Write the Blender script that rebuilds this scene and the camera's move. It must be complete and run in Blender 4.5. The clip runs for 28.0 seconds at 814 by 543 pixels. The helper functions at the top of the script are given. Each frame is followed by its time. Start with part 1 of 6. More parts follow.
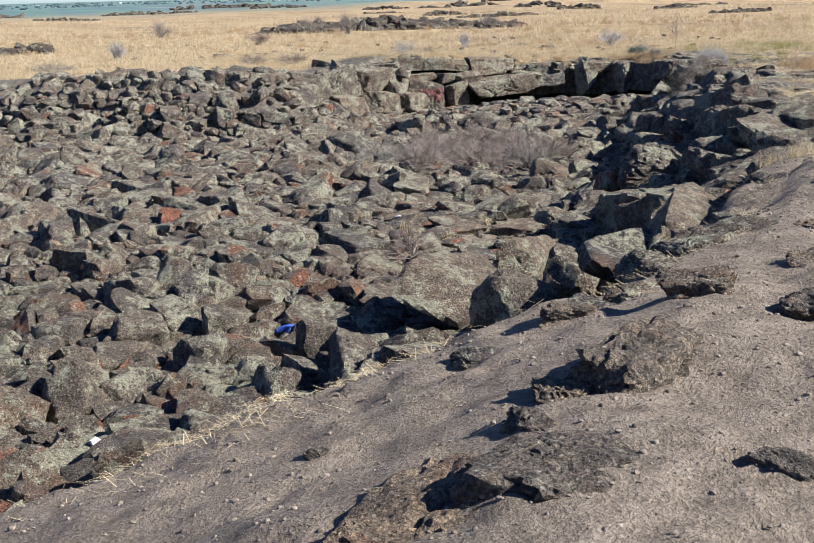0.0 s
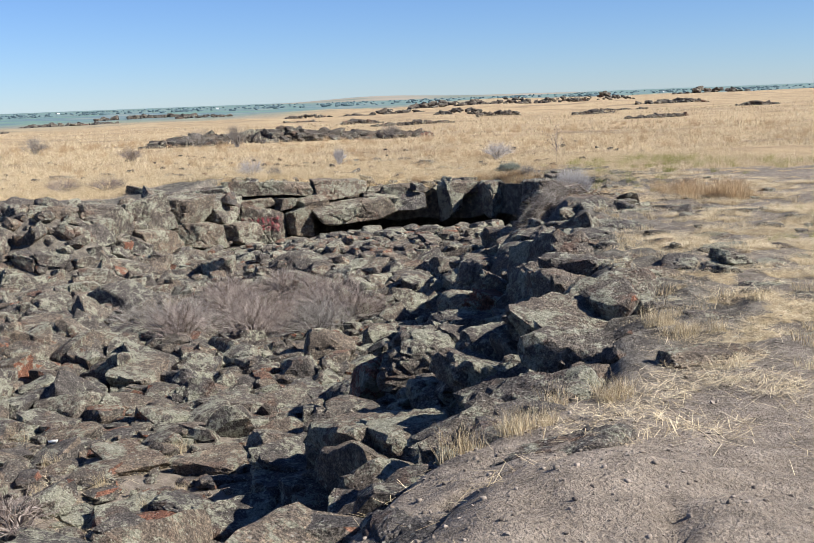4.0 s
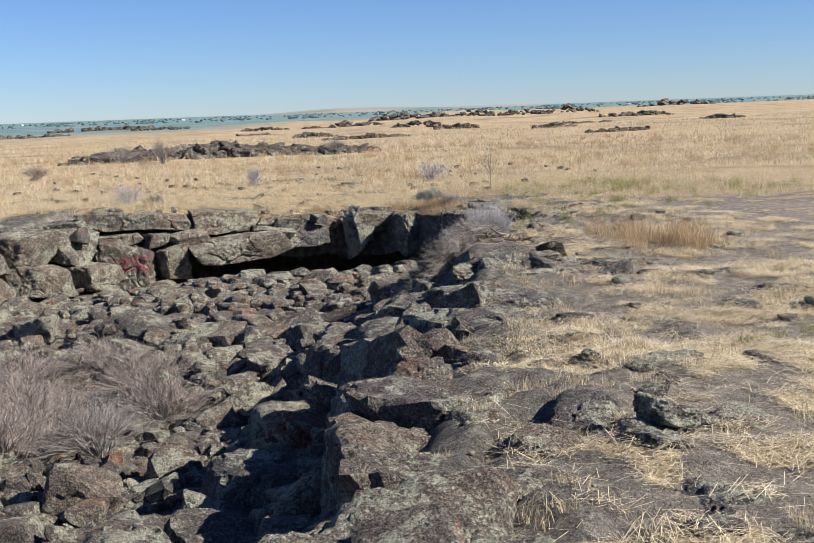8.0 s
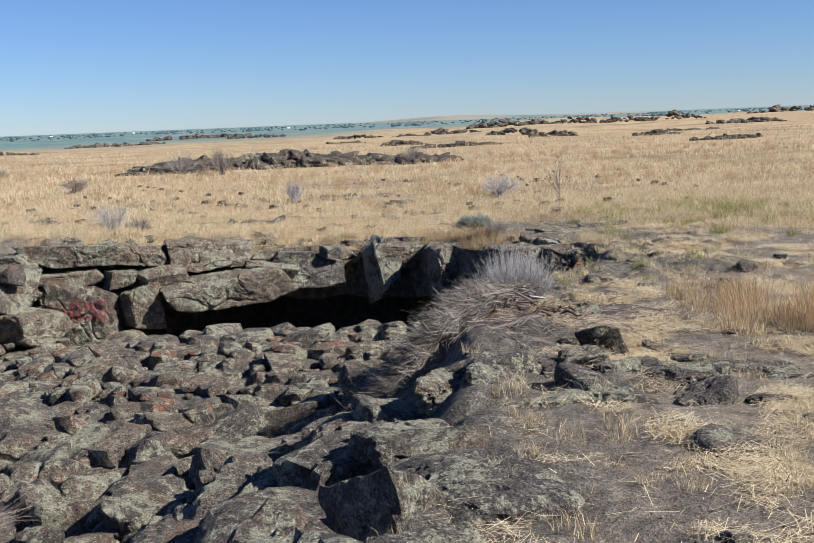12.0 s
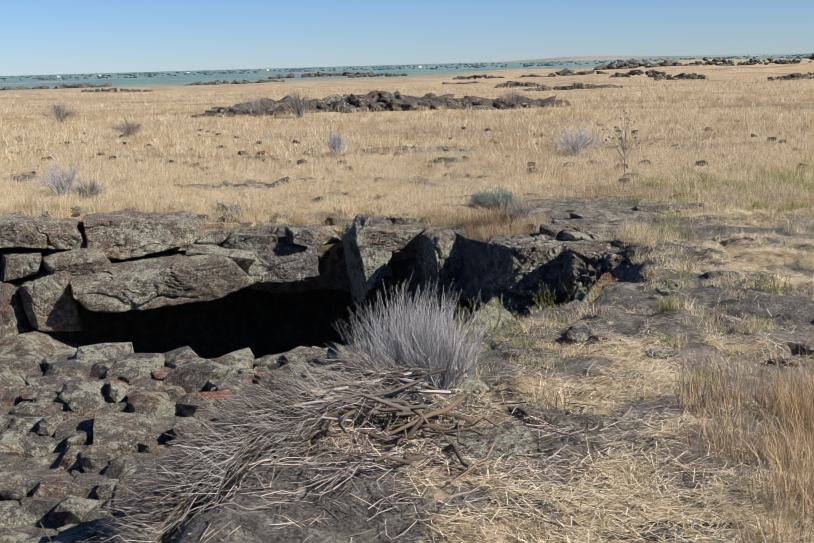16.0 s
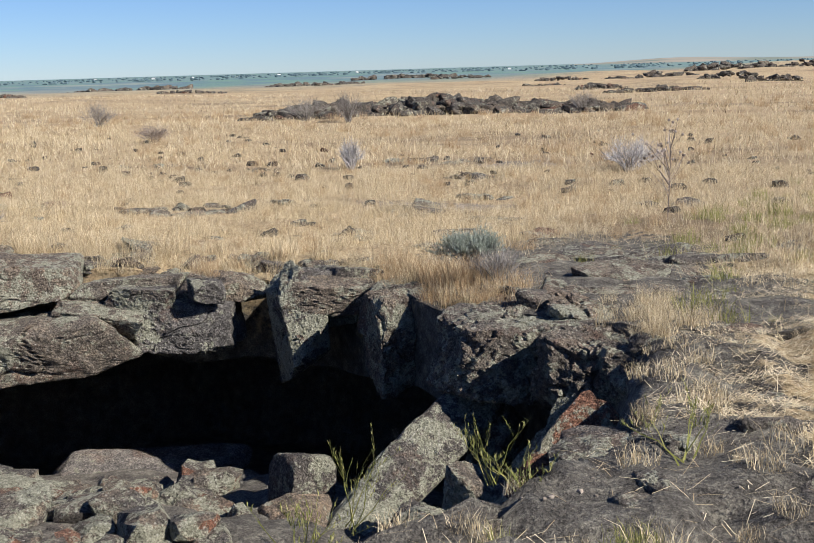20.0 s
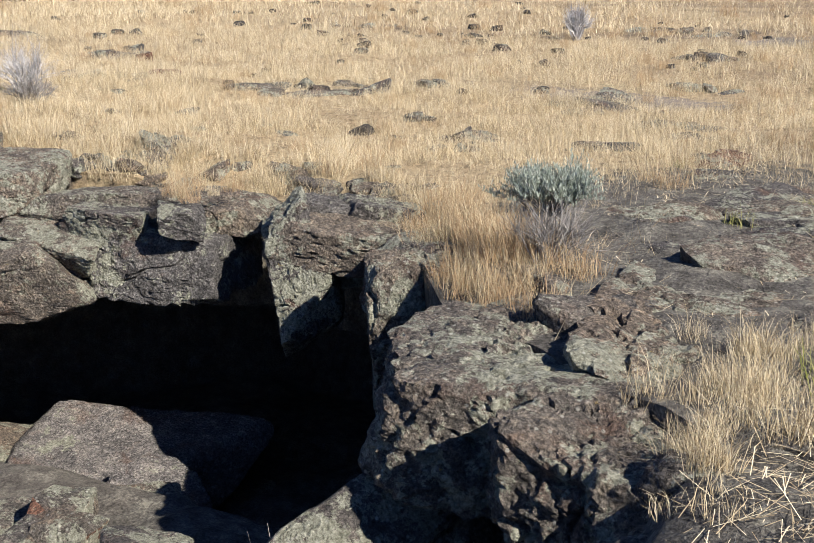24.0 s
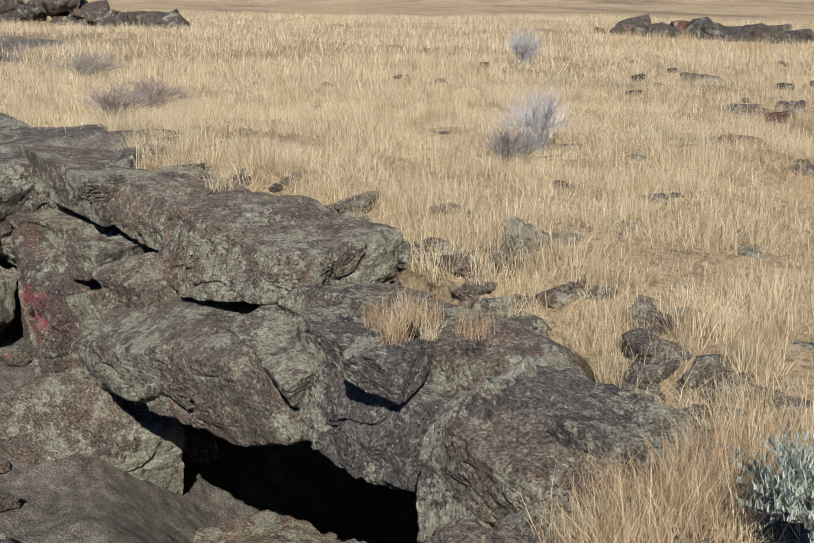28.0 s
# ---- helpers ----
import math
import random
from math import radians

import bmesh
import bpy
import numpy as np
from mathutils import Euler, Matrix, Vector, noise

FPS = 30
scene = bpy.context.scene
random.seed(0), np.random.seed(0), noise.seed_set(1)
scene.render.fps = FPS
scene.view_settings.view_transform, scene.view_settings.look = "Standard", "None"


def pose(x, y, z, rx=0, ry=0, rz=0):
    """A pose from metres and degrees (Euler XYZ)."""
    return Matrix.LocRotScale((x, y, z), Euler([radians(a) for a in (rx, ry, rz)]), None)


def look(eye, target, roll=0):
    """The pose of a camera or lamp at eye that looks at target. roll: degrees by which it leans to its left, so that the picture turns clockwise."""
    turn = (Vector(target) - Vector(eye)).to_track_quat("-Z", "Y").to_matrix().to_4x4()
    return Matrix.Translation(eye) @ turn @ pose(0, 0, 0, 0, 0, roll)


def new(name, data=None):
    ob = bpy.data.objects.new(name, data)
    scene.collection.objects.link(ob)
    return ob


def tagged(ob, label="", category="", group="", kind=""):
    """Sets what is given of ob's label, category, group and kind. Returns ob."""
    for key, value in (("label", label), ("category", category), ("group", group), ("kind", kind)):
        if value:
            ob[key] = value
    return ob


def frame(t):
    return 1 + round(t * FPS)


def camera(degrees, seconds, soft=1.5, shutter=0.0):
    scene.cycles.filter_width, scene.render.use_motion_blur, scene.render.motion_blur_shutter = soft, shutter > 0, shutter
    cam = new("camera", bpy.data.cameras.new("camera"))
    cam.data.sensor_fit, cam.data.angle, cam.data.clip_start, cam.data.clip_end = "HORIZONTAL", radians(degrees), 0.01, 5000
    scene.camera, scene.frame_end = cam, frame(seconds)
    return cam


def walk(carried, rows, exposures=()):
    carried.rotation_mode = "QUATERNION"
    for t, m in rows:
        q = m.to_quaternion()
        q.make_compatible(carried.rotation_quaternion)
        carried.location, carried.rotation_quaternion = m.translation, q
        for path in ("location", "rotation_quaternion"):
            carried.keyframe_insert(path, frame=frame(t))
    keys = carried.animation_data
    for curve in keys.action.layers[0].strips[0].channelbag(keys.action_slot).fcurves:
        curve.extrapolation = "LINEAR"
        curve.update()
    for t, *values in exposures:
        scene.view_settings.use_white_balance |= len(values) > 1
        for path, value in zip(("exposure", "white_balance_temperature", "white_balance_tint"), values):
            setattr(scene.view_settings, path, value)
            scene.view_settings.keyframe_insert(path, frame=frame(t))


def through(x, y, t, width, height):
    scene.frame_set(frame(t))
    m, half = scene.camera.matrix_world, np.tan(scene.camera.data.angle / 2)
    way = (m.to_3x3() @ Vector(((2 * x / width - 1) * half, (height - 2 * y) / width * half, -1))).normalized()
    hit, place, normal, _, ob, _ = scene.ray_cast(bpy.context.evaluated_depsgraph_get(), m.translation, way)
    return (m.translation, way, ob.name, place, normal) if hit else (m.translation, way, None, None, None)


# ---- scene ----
cam = camera(39.5, 28.0, 0.5)
METRES, EYE, TILT, LEAN, TURN = 34.0, 1.5, -13.9, 1.5, 0.0
ROWS = [
    (0.0, 0.0, 0.0, 0.0, 0.0, 0.0, -0.0),
    (0.5, 0.0067, 0.0181, 0.0044, -1.04, 3.53, 0.53),
    (1.0, 0.0179, 0.0356, 0.0088, -3.2, 4.7, 0.67),
    (1.5, 0.0279, 0.0523, 0.0141, -2.79, 5.01, 1.05),
    (2.0, 0.0375, 0.0675, 0.0196, -3.4, 4.92, 1.27),
    (2.5, 0.0468, 0.0821, 0.0236, -3.43, 4.86, 1.34),
    (3.0, 0.056, 0.1005, 0.0282, -3.4, 5.03, 1.33),
    (3.5, 0.066, 0.1168, 0.0332, -3.12, 5.17, 1.4),
    (4.0, 0.0773, 0.1352, 0.0376, -2.81, 5.17, 1.39),
    (4.5, 0.0865, 0.1498, 0.044, -3.05, 5.28, 1.4),
    (6.5, 0.1112, 0.2156, 0.0615, -1.27, 5.68, 1.04),
    (7.0, 0.1164, 0.2307, 0.0659, -1.15, 5.45, 1.02),
    (7.5, 0.1207, 0.2507, 0.0701, -1.7, 5.75, 1.13),
    (8.0, 0.1281, 0.2688, 0.0718, -4.37, 5.72, 1.69),
    (8.5, 0.1347, 0.2884, 0.0757, -4.5, 5.75, 1.9),
    (9.0, 0.1416, 0.3064, 0.0808, -5.06, 5.72, 1.8),
    (9.5, 0.1462, 0.3239, 0.0836, -4.31, 6.01, 1.73),
    (10.0, 0.1537, 0.3437, 0.0883, -3.26, 6.06, 1.57),
    (10.5, 0.1593, 0.3624, 0.0919, -2.0, 6.18, 1.23),
    (11.0, 0.1637, 0.3833, 0.0958, -1.67, 6.06, 1.03),
    (11.5, 0.1683, 0.4045, 0.101, -0.24, 6.2, 0.88),
    (12.0, 0.1732, 0.4226, 0.1071, 0.7, 6.2, 0.56),
    (12.5, 0.1833, 0.4388, 0.111, 0.42, 6.31, 0.26),
    (14.5, 0.2053, 0.5094, 0.1255, 2.31, 3.35, -0.22),
    (15.0, 0.2111, 0.5281, 0.1307, 3.87, 3.15, -0.63),
    (15.5, 0.216, 0.5475, 0.1362, 5.93, 3.26, -1.09),
    (16.0, 0.2216, 0.562, 0.1418, 6.99, 3.15, -1.62),
    (16.5, 0.2238, 0.5776, 0.1446, 7.9, 3.24, -1.7),
    (17.0, 0.2265, 0.5913, 0.1471, 7.91, 3.42, -1.86),
    (17.5, 0.2266, 0.6042, 0.1494, 8.79, 3.38, -2.12),
    (18.0, 0.2253, 0.6187, 0.1531, 9.4, 3.33, -2.24),
    (18.5, 0.2285, 0.635, 0.1562, 8.0, 3.07, -2.45),
    (19.0, 0.2296, 0.6529, 0.1596, 9.96, 3.23, -2.28),
    (19.5, 0.2373, 0.6682, 0.164, 9.34, 3.26, -2.18),
    (20.0, 0.2451, 0.6818, 0.1682, 11.36, 3.08, -2.58),
    (20.5, 0.2514, 0.6963, 0.1734, 12.21, 3.13, -2.93),
    (22.5, 0.2682, 0.7472, 0.1856, 20.1, 2.58, -5.48),
    (23.0, 0.2705, 0.7639, 0.1883, 23.76, 1.83, -6.12),
    (23.5, 0.2711, 0.781, 0.1897, 25.4, -4.54, -6.95),
    (24.0, 0.2682, 0.7972, 0.1931, 27.11, -5.34, -6.96),
    (24.5, 0.2676, 0.813, 0.1967, 27.44, -5.57, -7.23),
    (25.0, 0.2645, 0.8292, 0.1995, 32.56, -6.16, -8.09),
    (25.5, 0.2647, 0.8434, 0.2038, 37.06, -6.76, -9.18),
    (26.0, 0.2646, 0.8559, 0.207, 45.18, -7.93, -10.3),
    (26.5, 0.2641, 0.8735, 0.2077, 60.0, -9.39, -12.57),
    (27.0, 0.2652, 0.8894, 0.2113, 62.62, -9.77, -13.08),
    (27.5, 0.261, 0.904, 0.2152, 66.61, -10.33, -13.22),
    (28.0, 0.2624, 0.9164, 0.2177, 68.99, -11.11, -13.43),
]
walk(cam, [(t, pose(0, 0, EYE, TILT, LEAN, TURN) @ pose(METRES * x, METRES * y, METRES * z, 90 + pitch, roll, yaw)) for t, x, y, z, yaw, pitch, roll in ROWS],
     ((0, 1.06), (4.5, 1.07), (8, 0.98), (12.5, 0.86), (15, 0.76), (19, 0.86), (22.3, 0.8), (23, 0.78), (23.8, 1.05), (25, 1.05), (26.5, 0.89), (28, 0.56)))

# ---- sky and sun ----
SUN_AZ, SUN_EL = radians(109.0), radians(36.0)
world = bpy.data.worlds.new("sky")
scene.world = world
world.use_nodes = True
wn = world.node_tree
sky = wn.nodes.new("ShaderNodeTexSky")
sky.sky_type = "NISHITA"
sky.sun_disc = False
sky.sun_elevation, sky.sun_rotation = SUN_EL, SUN_AZ
sky.altitude, sky.air_density, sky.dust_density, sky.ozone_density = 1600, 1.0, 0.0, 4.6
tint = wn.nodes.new("ShaderNodeMix")
tint.data_type, tint.blend_type = "RGBA", "MULTIPLY"
tint.inputs[0].default_value = 1.0
tint.inputs[7].default_value = (0.77, 0.92, 1.23, 1)
wn.links.new(sky.outputs[0], tint.inputs[6])
wn.links.new(tint.outputs[2], wn.nodes["Background"].inputs[0])
wn.nodes["Background"].inputs[1].default_value = 0.049
sun_data = bpy.data.lights.new("sun", "SUN")
sun_data.energy, sun_data.angle, sun_data.color = 5.0, radians(0.5), (1.0, 0.95, 0.87)
sun = new("sun", sun_data)
to_sun = Vector((math.sin(SUN_AZ) * math.cos(SUN_EL), math.cos(SUN_AZ) * math.cos(SUN_EL), math.sin(SUN_EL)))
sun.matrix_world = look(to_sun * 60, (0, 0, 0))


# ---- number helpers ----
def hashed(i, j, k, seed):
    n = (i * 374761393 + j * 668265263 + k * 2147483647 + seed * 1274126177) & 0xFFFFFFFF
    n = ((n ^ (n >> 13)) * 1103515245) & 0xFFFFFFFF
    return ((n ^ (n >> 16)) & 0xFFFFFF) / 16777215.0


def vnoise(p, freq=1.0, seed=0):
    """Smooth lattice noise from -1 to 1 at the rows of p."""
    q = np.asarray(p, float) * freq
    c = np.floor(q).astype(np.int64)
    f = q - c
    f = f * f * (3 - 2 * f)
    out = 0.0
    for a in (0, 1):
        for b in (0, 1):
            for d in (0, 1):
                w = (f[:, 0] if a else 1 - f[:, 0]) * (f[:, 1] if b else 1 - f[:, 1]) * (f[:, 2] if d else 1 - f[:, 2])
                out = out + w * hashed(c[:, 0] + a, c[:, 1] + b, c[:, 2] + d, seed)
    return out * 2 - 1


def fbm(p, freq, octaves=3, seed=0, gain=0.5):
    out, amp, tot = 0.0, 1.0, 0.0
    for o in range(octaves):
        out, tot = out + amp * vnoise(p, freq * 2**o, seed + 17 * o), tot + amp
        amp *= gain
    return out / tot


def flat(x, y):
    return np.stack([x, y, np.zeros_like(x)], 1)


def smooth(a, b, v):
    t = np.clip((v - a) / (b - a), 0, 1)
    return t * t * (3 - 2 * t)


# ---- the lie of the land ----
# the pit's rim, from the near left round by the bank beside the path to the cave and back along the far wall; third number: how wide its slope is
RIM = [(-20, -3, 4), (-8, 1.0, 3), (-4, 3.3, 2.6), (-2.2, 4.5, 2.6), (-1.4, 5.0, 2.6), (-0.75, 5.4, 2.6), (-0.2, 5.7, 2.4), (0.5, 6.0, 2.0), (1.25, 6.35, 1.5), (1.75, 7.1, 1.2), (2.3, 8.2, 1.1),
       (2.75, 9.1, 1.2), (4.2, 11.0, 1.9), (4.8, 13.1, 2.8), (5.0, 15, 2.8), (5.25, 17, 2.6), (5.7, 18.6, 2.5), (6.1, 20.5, 2.5), (6.3, 22.6, 2.5), (6.3, 24.4, 2.2),
       (6.9, 26.9, 1.2), (7.5, 27.7, 0.8), (8.0, 28.2, 0.5), (8.27, 29.1, 0.4), (8.4, 30.9, 0.5), (8.3, 33.5, 0.6), (7.0, 36.5, 0.6), (3, 37.5, 0.6), (0.9, 35.5, 0.4), (0.0, 34.3, 0.4), (-0.9, 33.0, 0.5)]
RIM += [(-1.5, 31.7, 0.9), (-2.5, 30.0, 1.8), (-3.8, 28.4, 2.6), (-6.5, 29.3, 3.5), (-10, 30.5, 3.5), (-20, 33, 3.5)]


def plateau(x, y):
    p = flat(x, y)
    r = np.hypot(x - 5, y - 20)
    z = -0.0215 * np.clip(y - 8, 0, 45) - 0.25 * smooth(50, 75, r)
    z = z + 0.06 * vnoise(p, 0.5, 3) + 0.10 * vnoise(p, 0.17, 4) * smooth(6, 14, r)
    z = z + 0.30 * np.exp(-(((x - 0.6) / 2.2) ** 2 + ((y - 33.0) / 1.1) ** 2))
    bank = 0.27 * x - 0.14 * (y - 5) - 0.34
    z = z + np.where(bank < 0, bank, 0) * smooth(11.5, 8.0, y) * smooth(-1.5, 2.0, y) + 0.15 * np.exp(-(((x - 3.4) / 1.0) ** 2 + ((y - 8.4) / 1.6) ** 2))
    z = z + smooth(60, 140, r) * (0.9 * vnoise(p, 1 / 45, 5) + 0.35 * vnoise(p, 1 / 14, 6)) * (1 - smooth(380, 700, r))
    z = z + 0.3 * smooth(120, 320, r) * smooth(-0.05, 0.25, x / np.maximum(r, 1)) * (1 - smooth(380, 800, r))
    return z - 7.5 * smooth(330, 1100, r)


def inside(x, y):
    n, hit = len(RIM), np.zeros(len(x), bool)
    for a in range(n):
        (x0, y0, _), (x1, y1, _) = RIM[a], RIM[(a + 1) % n]
        cross = (y0 > y) != (y1 > y)
        hit ^= cross & (x < (x1 - x0) * (y - y0) / ((y1 - y0) or 1e-9) + x0)
    return hit


def sunk(x, y):
    """How far down the pit's slope a place lies: 0 on the plain, 1 on the floor; and the plain distance to the rim."""
    t, near = np.full(len(x), 9.0), np.full(len(x), 1e9)
    n = len(RIM)
    wob = 1 + 0.25 * vnoise(flat(x, y), 0.9, 9)
    for a in range(n):
        (x0, y0, w0), (x1, y1, w1) = RIM[a], RIM[(a + 1) % n]
        if a == n - 1:
            continue
        dx, dy = x1 - x0, y1 - y0
        u = np.clip(((x - x0) * dx + (y - y0) * dy) / (dx * dx + dy * dy), 0, 1)
        d = np.hypot(x - x0 - u * dx, y - y0 - u * dy)
        t, near = np.minimum(t, d / ((w0 + (w1 - w0) * u) * wob)), np.minimum(near, d)
    ok = inside(x, y)
    return np.where(ok, np.clip(t, 0, 1), 0.0), np.where(ok, -near, near)


def floor_z(x, y):
    p = flat(x, y)
    z = -1.55 - 0.40 * smooth(0.5, -1.5, x) * smooth(13, 9, y) - 0.010 * np.clip(y - 12, 0, 30) + 0.12 * vnoise(p, 0.35, 11) - 0.32 * np.exp(-(((x - 0.8) / 2.3) ** 2 + ((y - 22.3) / 2.0) ** 2))
    z = z + 0.20 * smooth(24.3, 26.3, y) * smooth(31.2, 29.5, y) * smooth(-0.5, 1.5, x)
    z = z - 0.35 * smooth(30.2, 32.2, y) * smooth(0, 2, x) - 0.20 * smooth(-2, -6, x)
    return z - 1.0 * smooth(32.3, 33.8, y) * smooth(-0.3, 1.2, x)


def bank_share(x, y, t):
    """Where great lumps of lava make the bank beside the path, with gaps between them."""
    return smooth(0.03, 0.15, t) * smooth(1.0, 0.85, t) * smooth(10.2, 11.5, y) * smooth(27.5, 26.0, y) * smooth(1.3, 2.3, x - 0.09 * (y - 11))


def crust_share(x, y, near):
    """Where bare lava crust, not soil, makes the ground beside the pit."""
    return smooth(3.0, 1.0, near) * smooth(25, 27.5, y) * smooth(37, 34, y) * (x > 5) + smooth(1.6, 0.2, near + 0.5 * vnoise(flat(x, y), 0.8, 33)) * smooth(11, 13, y) * smooth(27.5, 26, y) * (x > 2)


def land(x, y):
    x, y = np.atleast_1d(np.asarray(x, float)), np.atleast_1d(np.asarray(y, float))
    t, near = sunk(x, y)
    top = plateau(x, y)
    s = t * t * (3 - 2 * t) * 0.6 + 0.4 * t
    p = flat(x, y)
    z = top + (floor_z(x, y) - top) * s
    z = z - 0.14 * bank_share(x, y, t)
    lump = smooth(60, 25, np.hypot(x - 3, y - 16))
    crust = crust_share(x, y, near)
    ridge = np.abs(vnoise(p, 1.9, 26)) + 0.6 * np.abs(vnoise(p, 4.3, 27))
    z = z + crust * (0.09 * ridge - 0.05 - 0.06 * smooth(0.07, 0.0, np.abs(vnoise(p, 1.1, 28))) + 0.03 * vnoise(p, 6.5, 29))
    soil = smooth(12, 9, y) * smooth(-3, 1, y) * (np.abs(x) < 8) * (1 - 0.6 * t)
    z = z + soil * (0.035 * np.abs(vnoise(p, 2.3, 43)) + 0.017 * vnoise(p, 5.7, 44) + 0.010 * vnoise(p, 11, 45) - 0.045 * smooth(0.10, 0.0, np.abs(vnoise(p, 1.6, 46))) * smooth(0.2, 0.6, vnoise(p, 0.9, 47)))
    return z + lump * (0.030 * vnoise(p, 1.7, 21) + 0.010 * vnoise(p, 8.3, 24) + 0.018 * vnoise(p, 4.1, 22) + 0.05 * t * vnoise(p, 2.5, 23))


def land1(x, y):
    return float(land(x, y)[0])


# ---- materials ----
def material(name, rough=0.9):
    m = bpy.data.materials.new(name)
    m.use_nodes = True
    nt = m.node_tree
    b = nt.nodes["Principled BSDF"]
    b.inputs["Roughness"].default_value = rough
    b.inputs["Specular IOR Level"].default_value = 0.25
    return m, nt, b


def node(nt, kind, **values):
    n = nt.nodes.new(kind)
    for key, v in values.items():
        n.inputs[key].default_value = v
    return n


def noise_node(nt, where, scale, detail=4.0, rough=0.55, warp=0.0):
    n = node(nt, "ShaderNodeTexNoise", Scale=scale, Detail=detail, Roughness=rough, Distortion=warp)
    nt.links.new(where, n.inputs["Vector"])
    return n.outputs["Fac"]


def ramp(nt, fac, *stops):
    r = nt.nodes.new("ShaderNodeValToRGB")
    e = r.color_ramp.elements
    while len(e) < len(stops):
        e.new(0.5)
    for k, (at, col) in zip(e, stops):
        k.position = at
        k.color = (*col, 1) if len(col) == 3 else col
    nt.links.new(fac, r.inputs["Fac"])
    return r.outputs["Color"]


def grey(v):
    return (v, v, v)


def blend(nt, fac, a, b, kind="MIX"):
    m = nt.nodes.new("ShaderNodeMix")
    m.data_type, m.blend_type = "RGBA", kind
    for src, at in ((fac, 0), (a, 6), (b, 7)):
        if isinstance(src, (int, float)):
            m.inputs[at].default_value = src
        elif isinstance(src, tuple):
            m.inputs[at].default_value = (*src, 1)
        else:
            nt.links.new(src, m.inputs[at])
    return m.outputs[2]


def calc(nt, how, a, b=0.0):
    m = nt.nodes.new("ShaderNodeMath")
    m.operation = how
    for src, at in ((a, 0), (b, 1)):
        if isinstance(src, (int, float)):
            m.inputs[at].default_value = src
        else:
            nt.links.new(src, m.inputs[at])
    return m.outputs[0]


def bumped(nt, b, heights, distance):
    """heights: pairs of a socket and its share."""
    total = None
    for h, share in heights:
        part_h = calc(nt, "MULTIPLY", h, share)
        total = part_h if total is None else calc(nt, "ADD", total, part_h)
    bp = node(nt, "ShaderNodeBump", Strength=1.0, Distance=distance)
    nt.links.new(total, bp.inputs["Height"])
    nt.links.new(bp.outputs[0], b.inputs["Normal"])


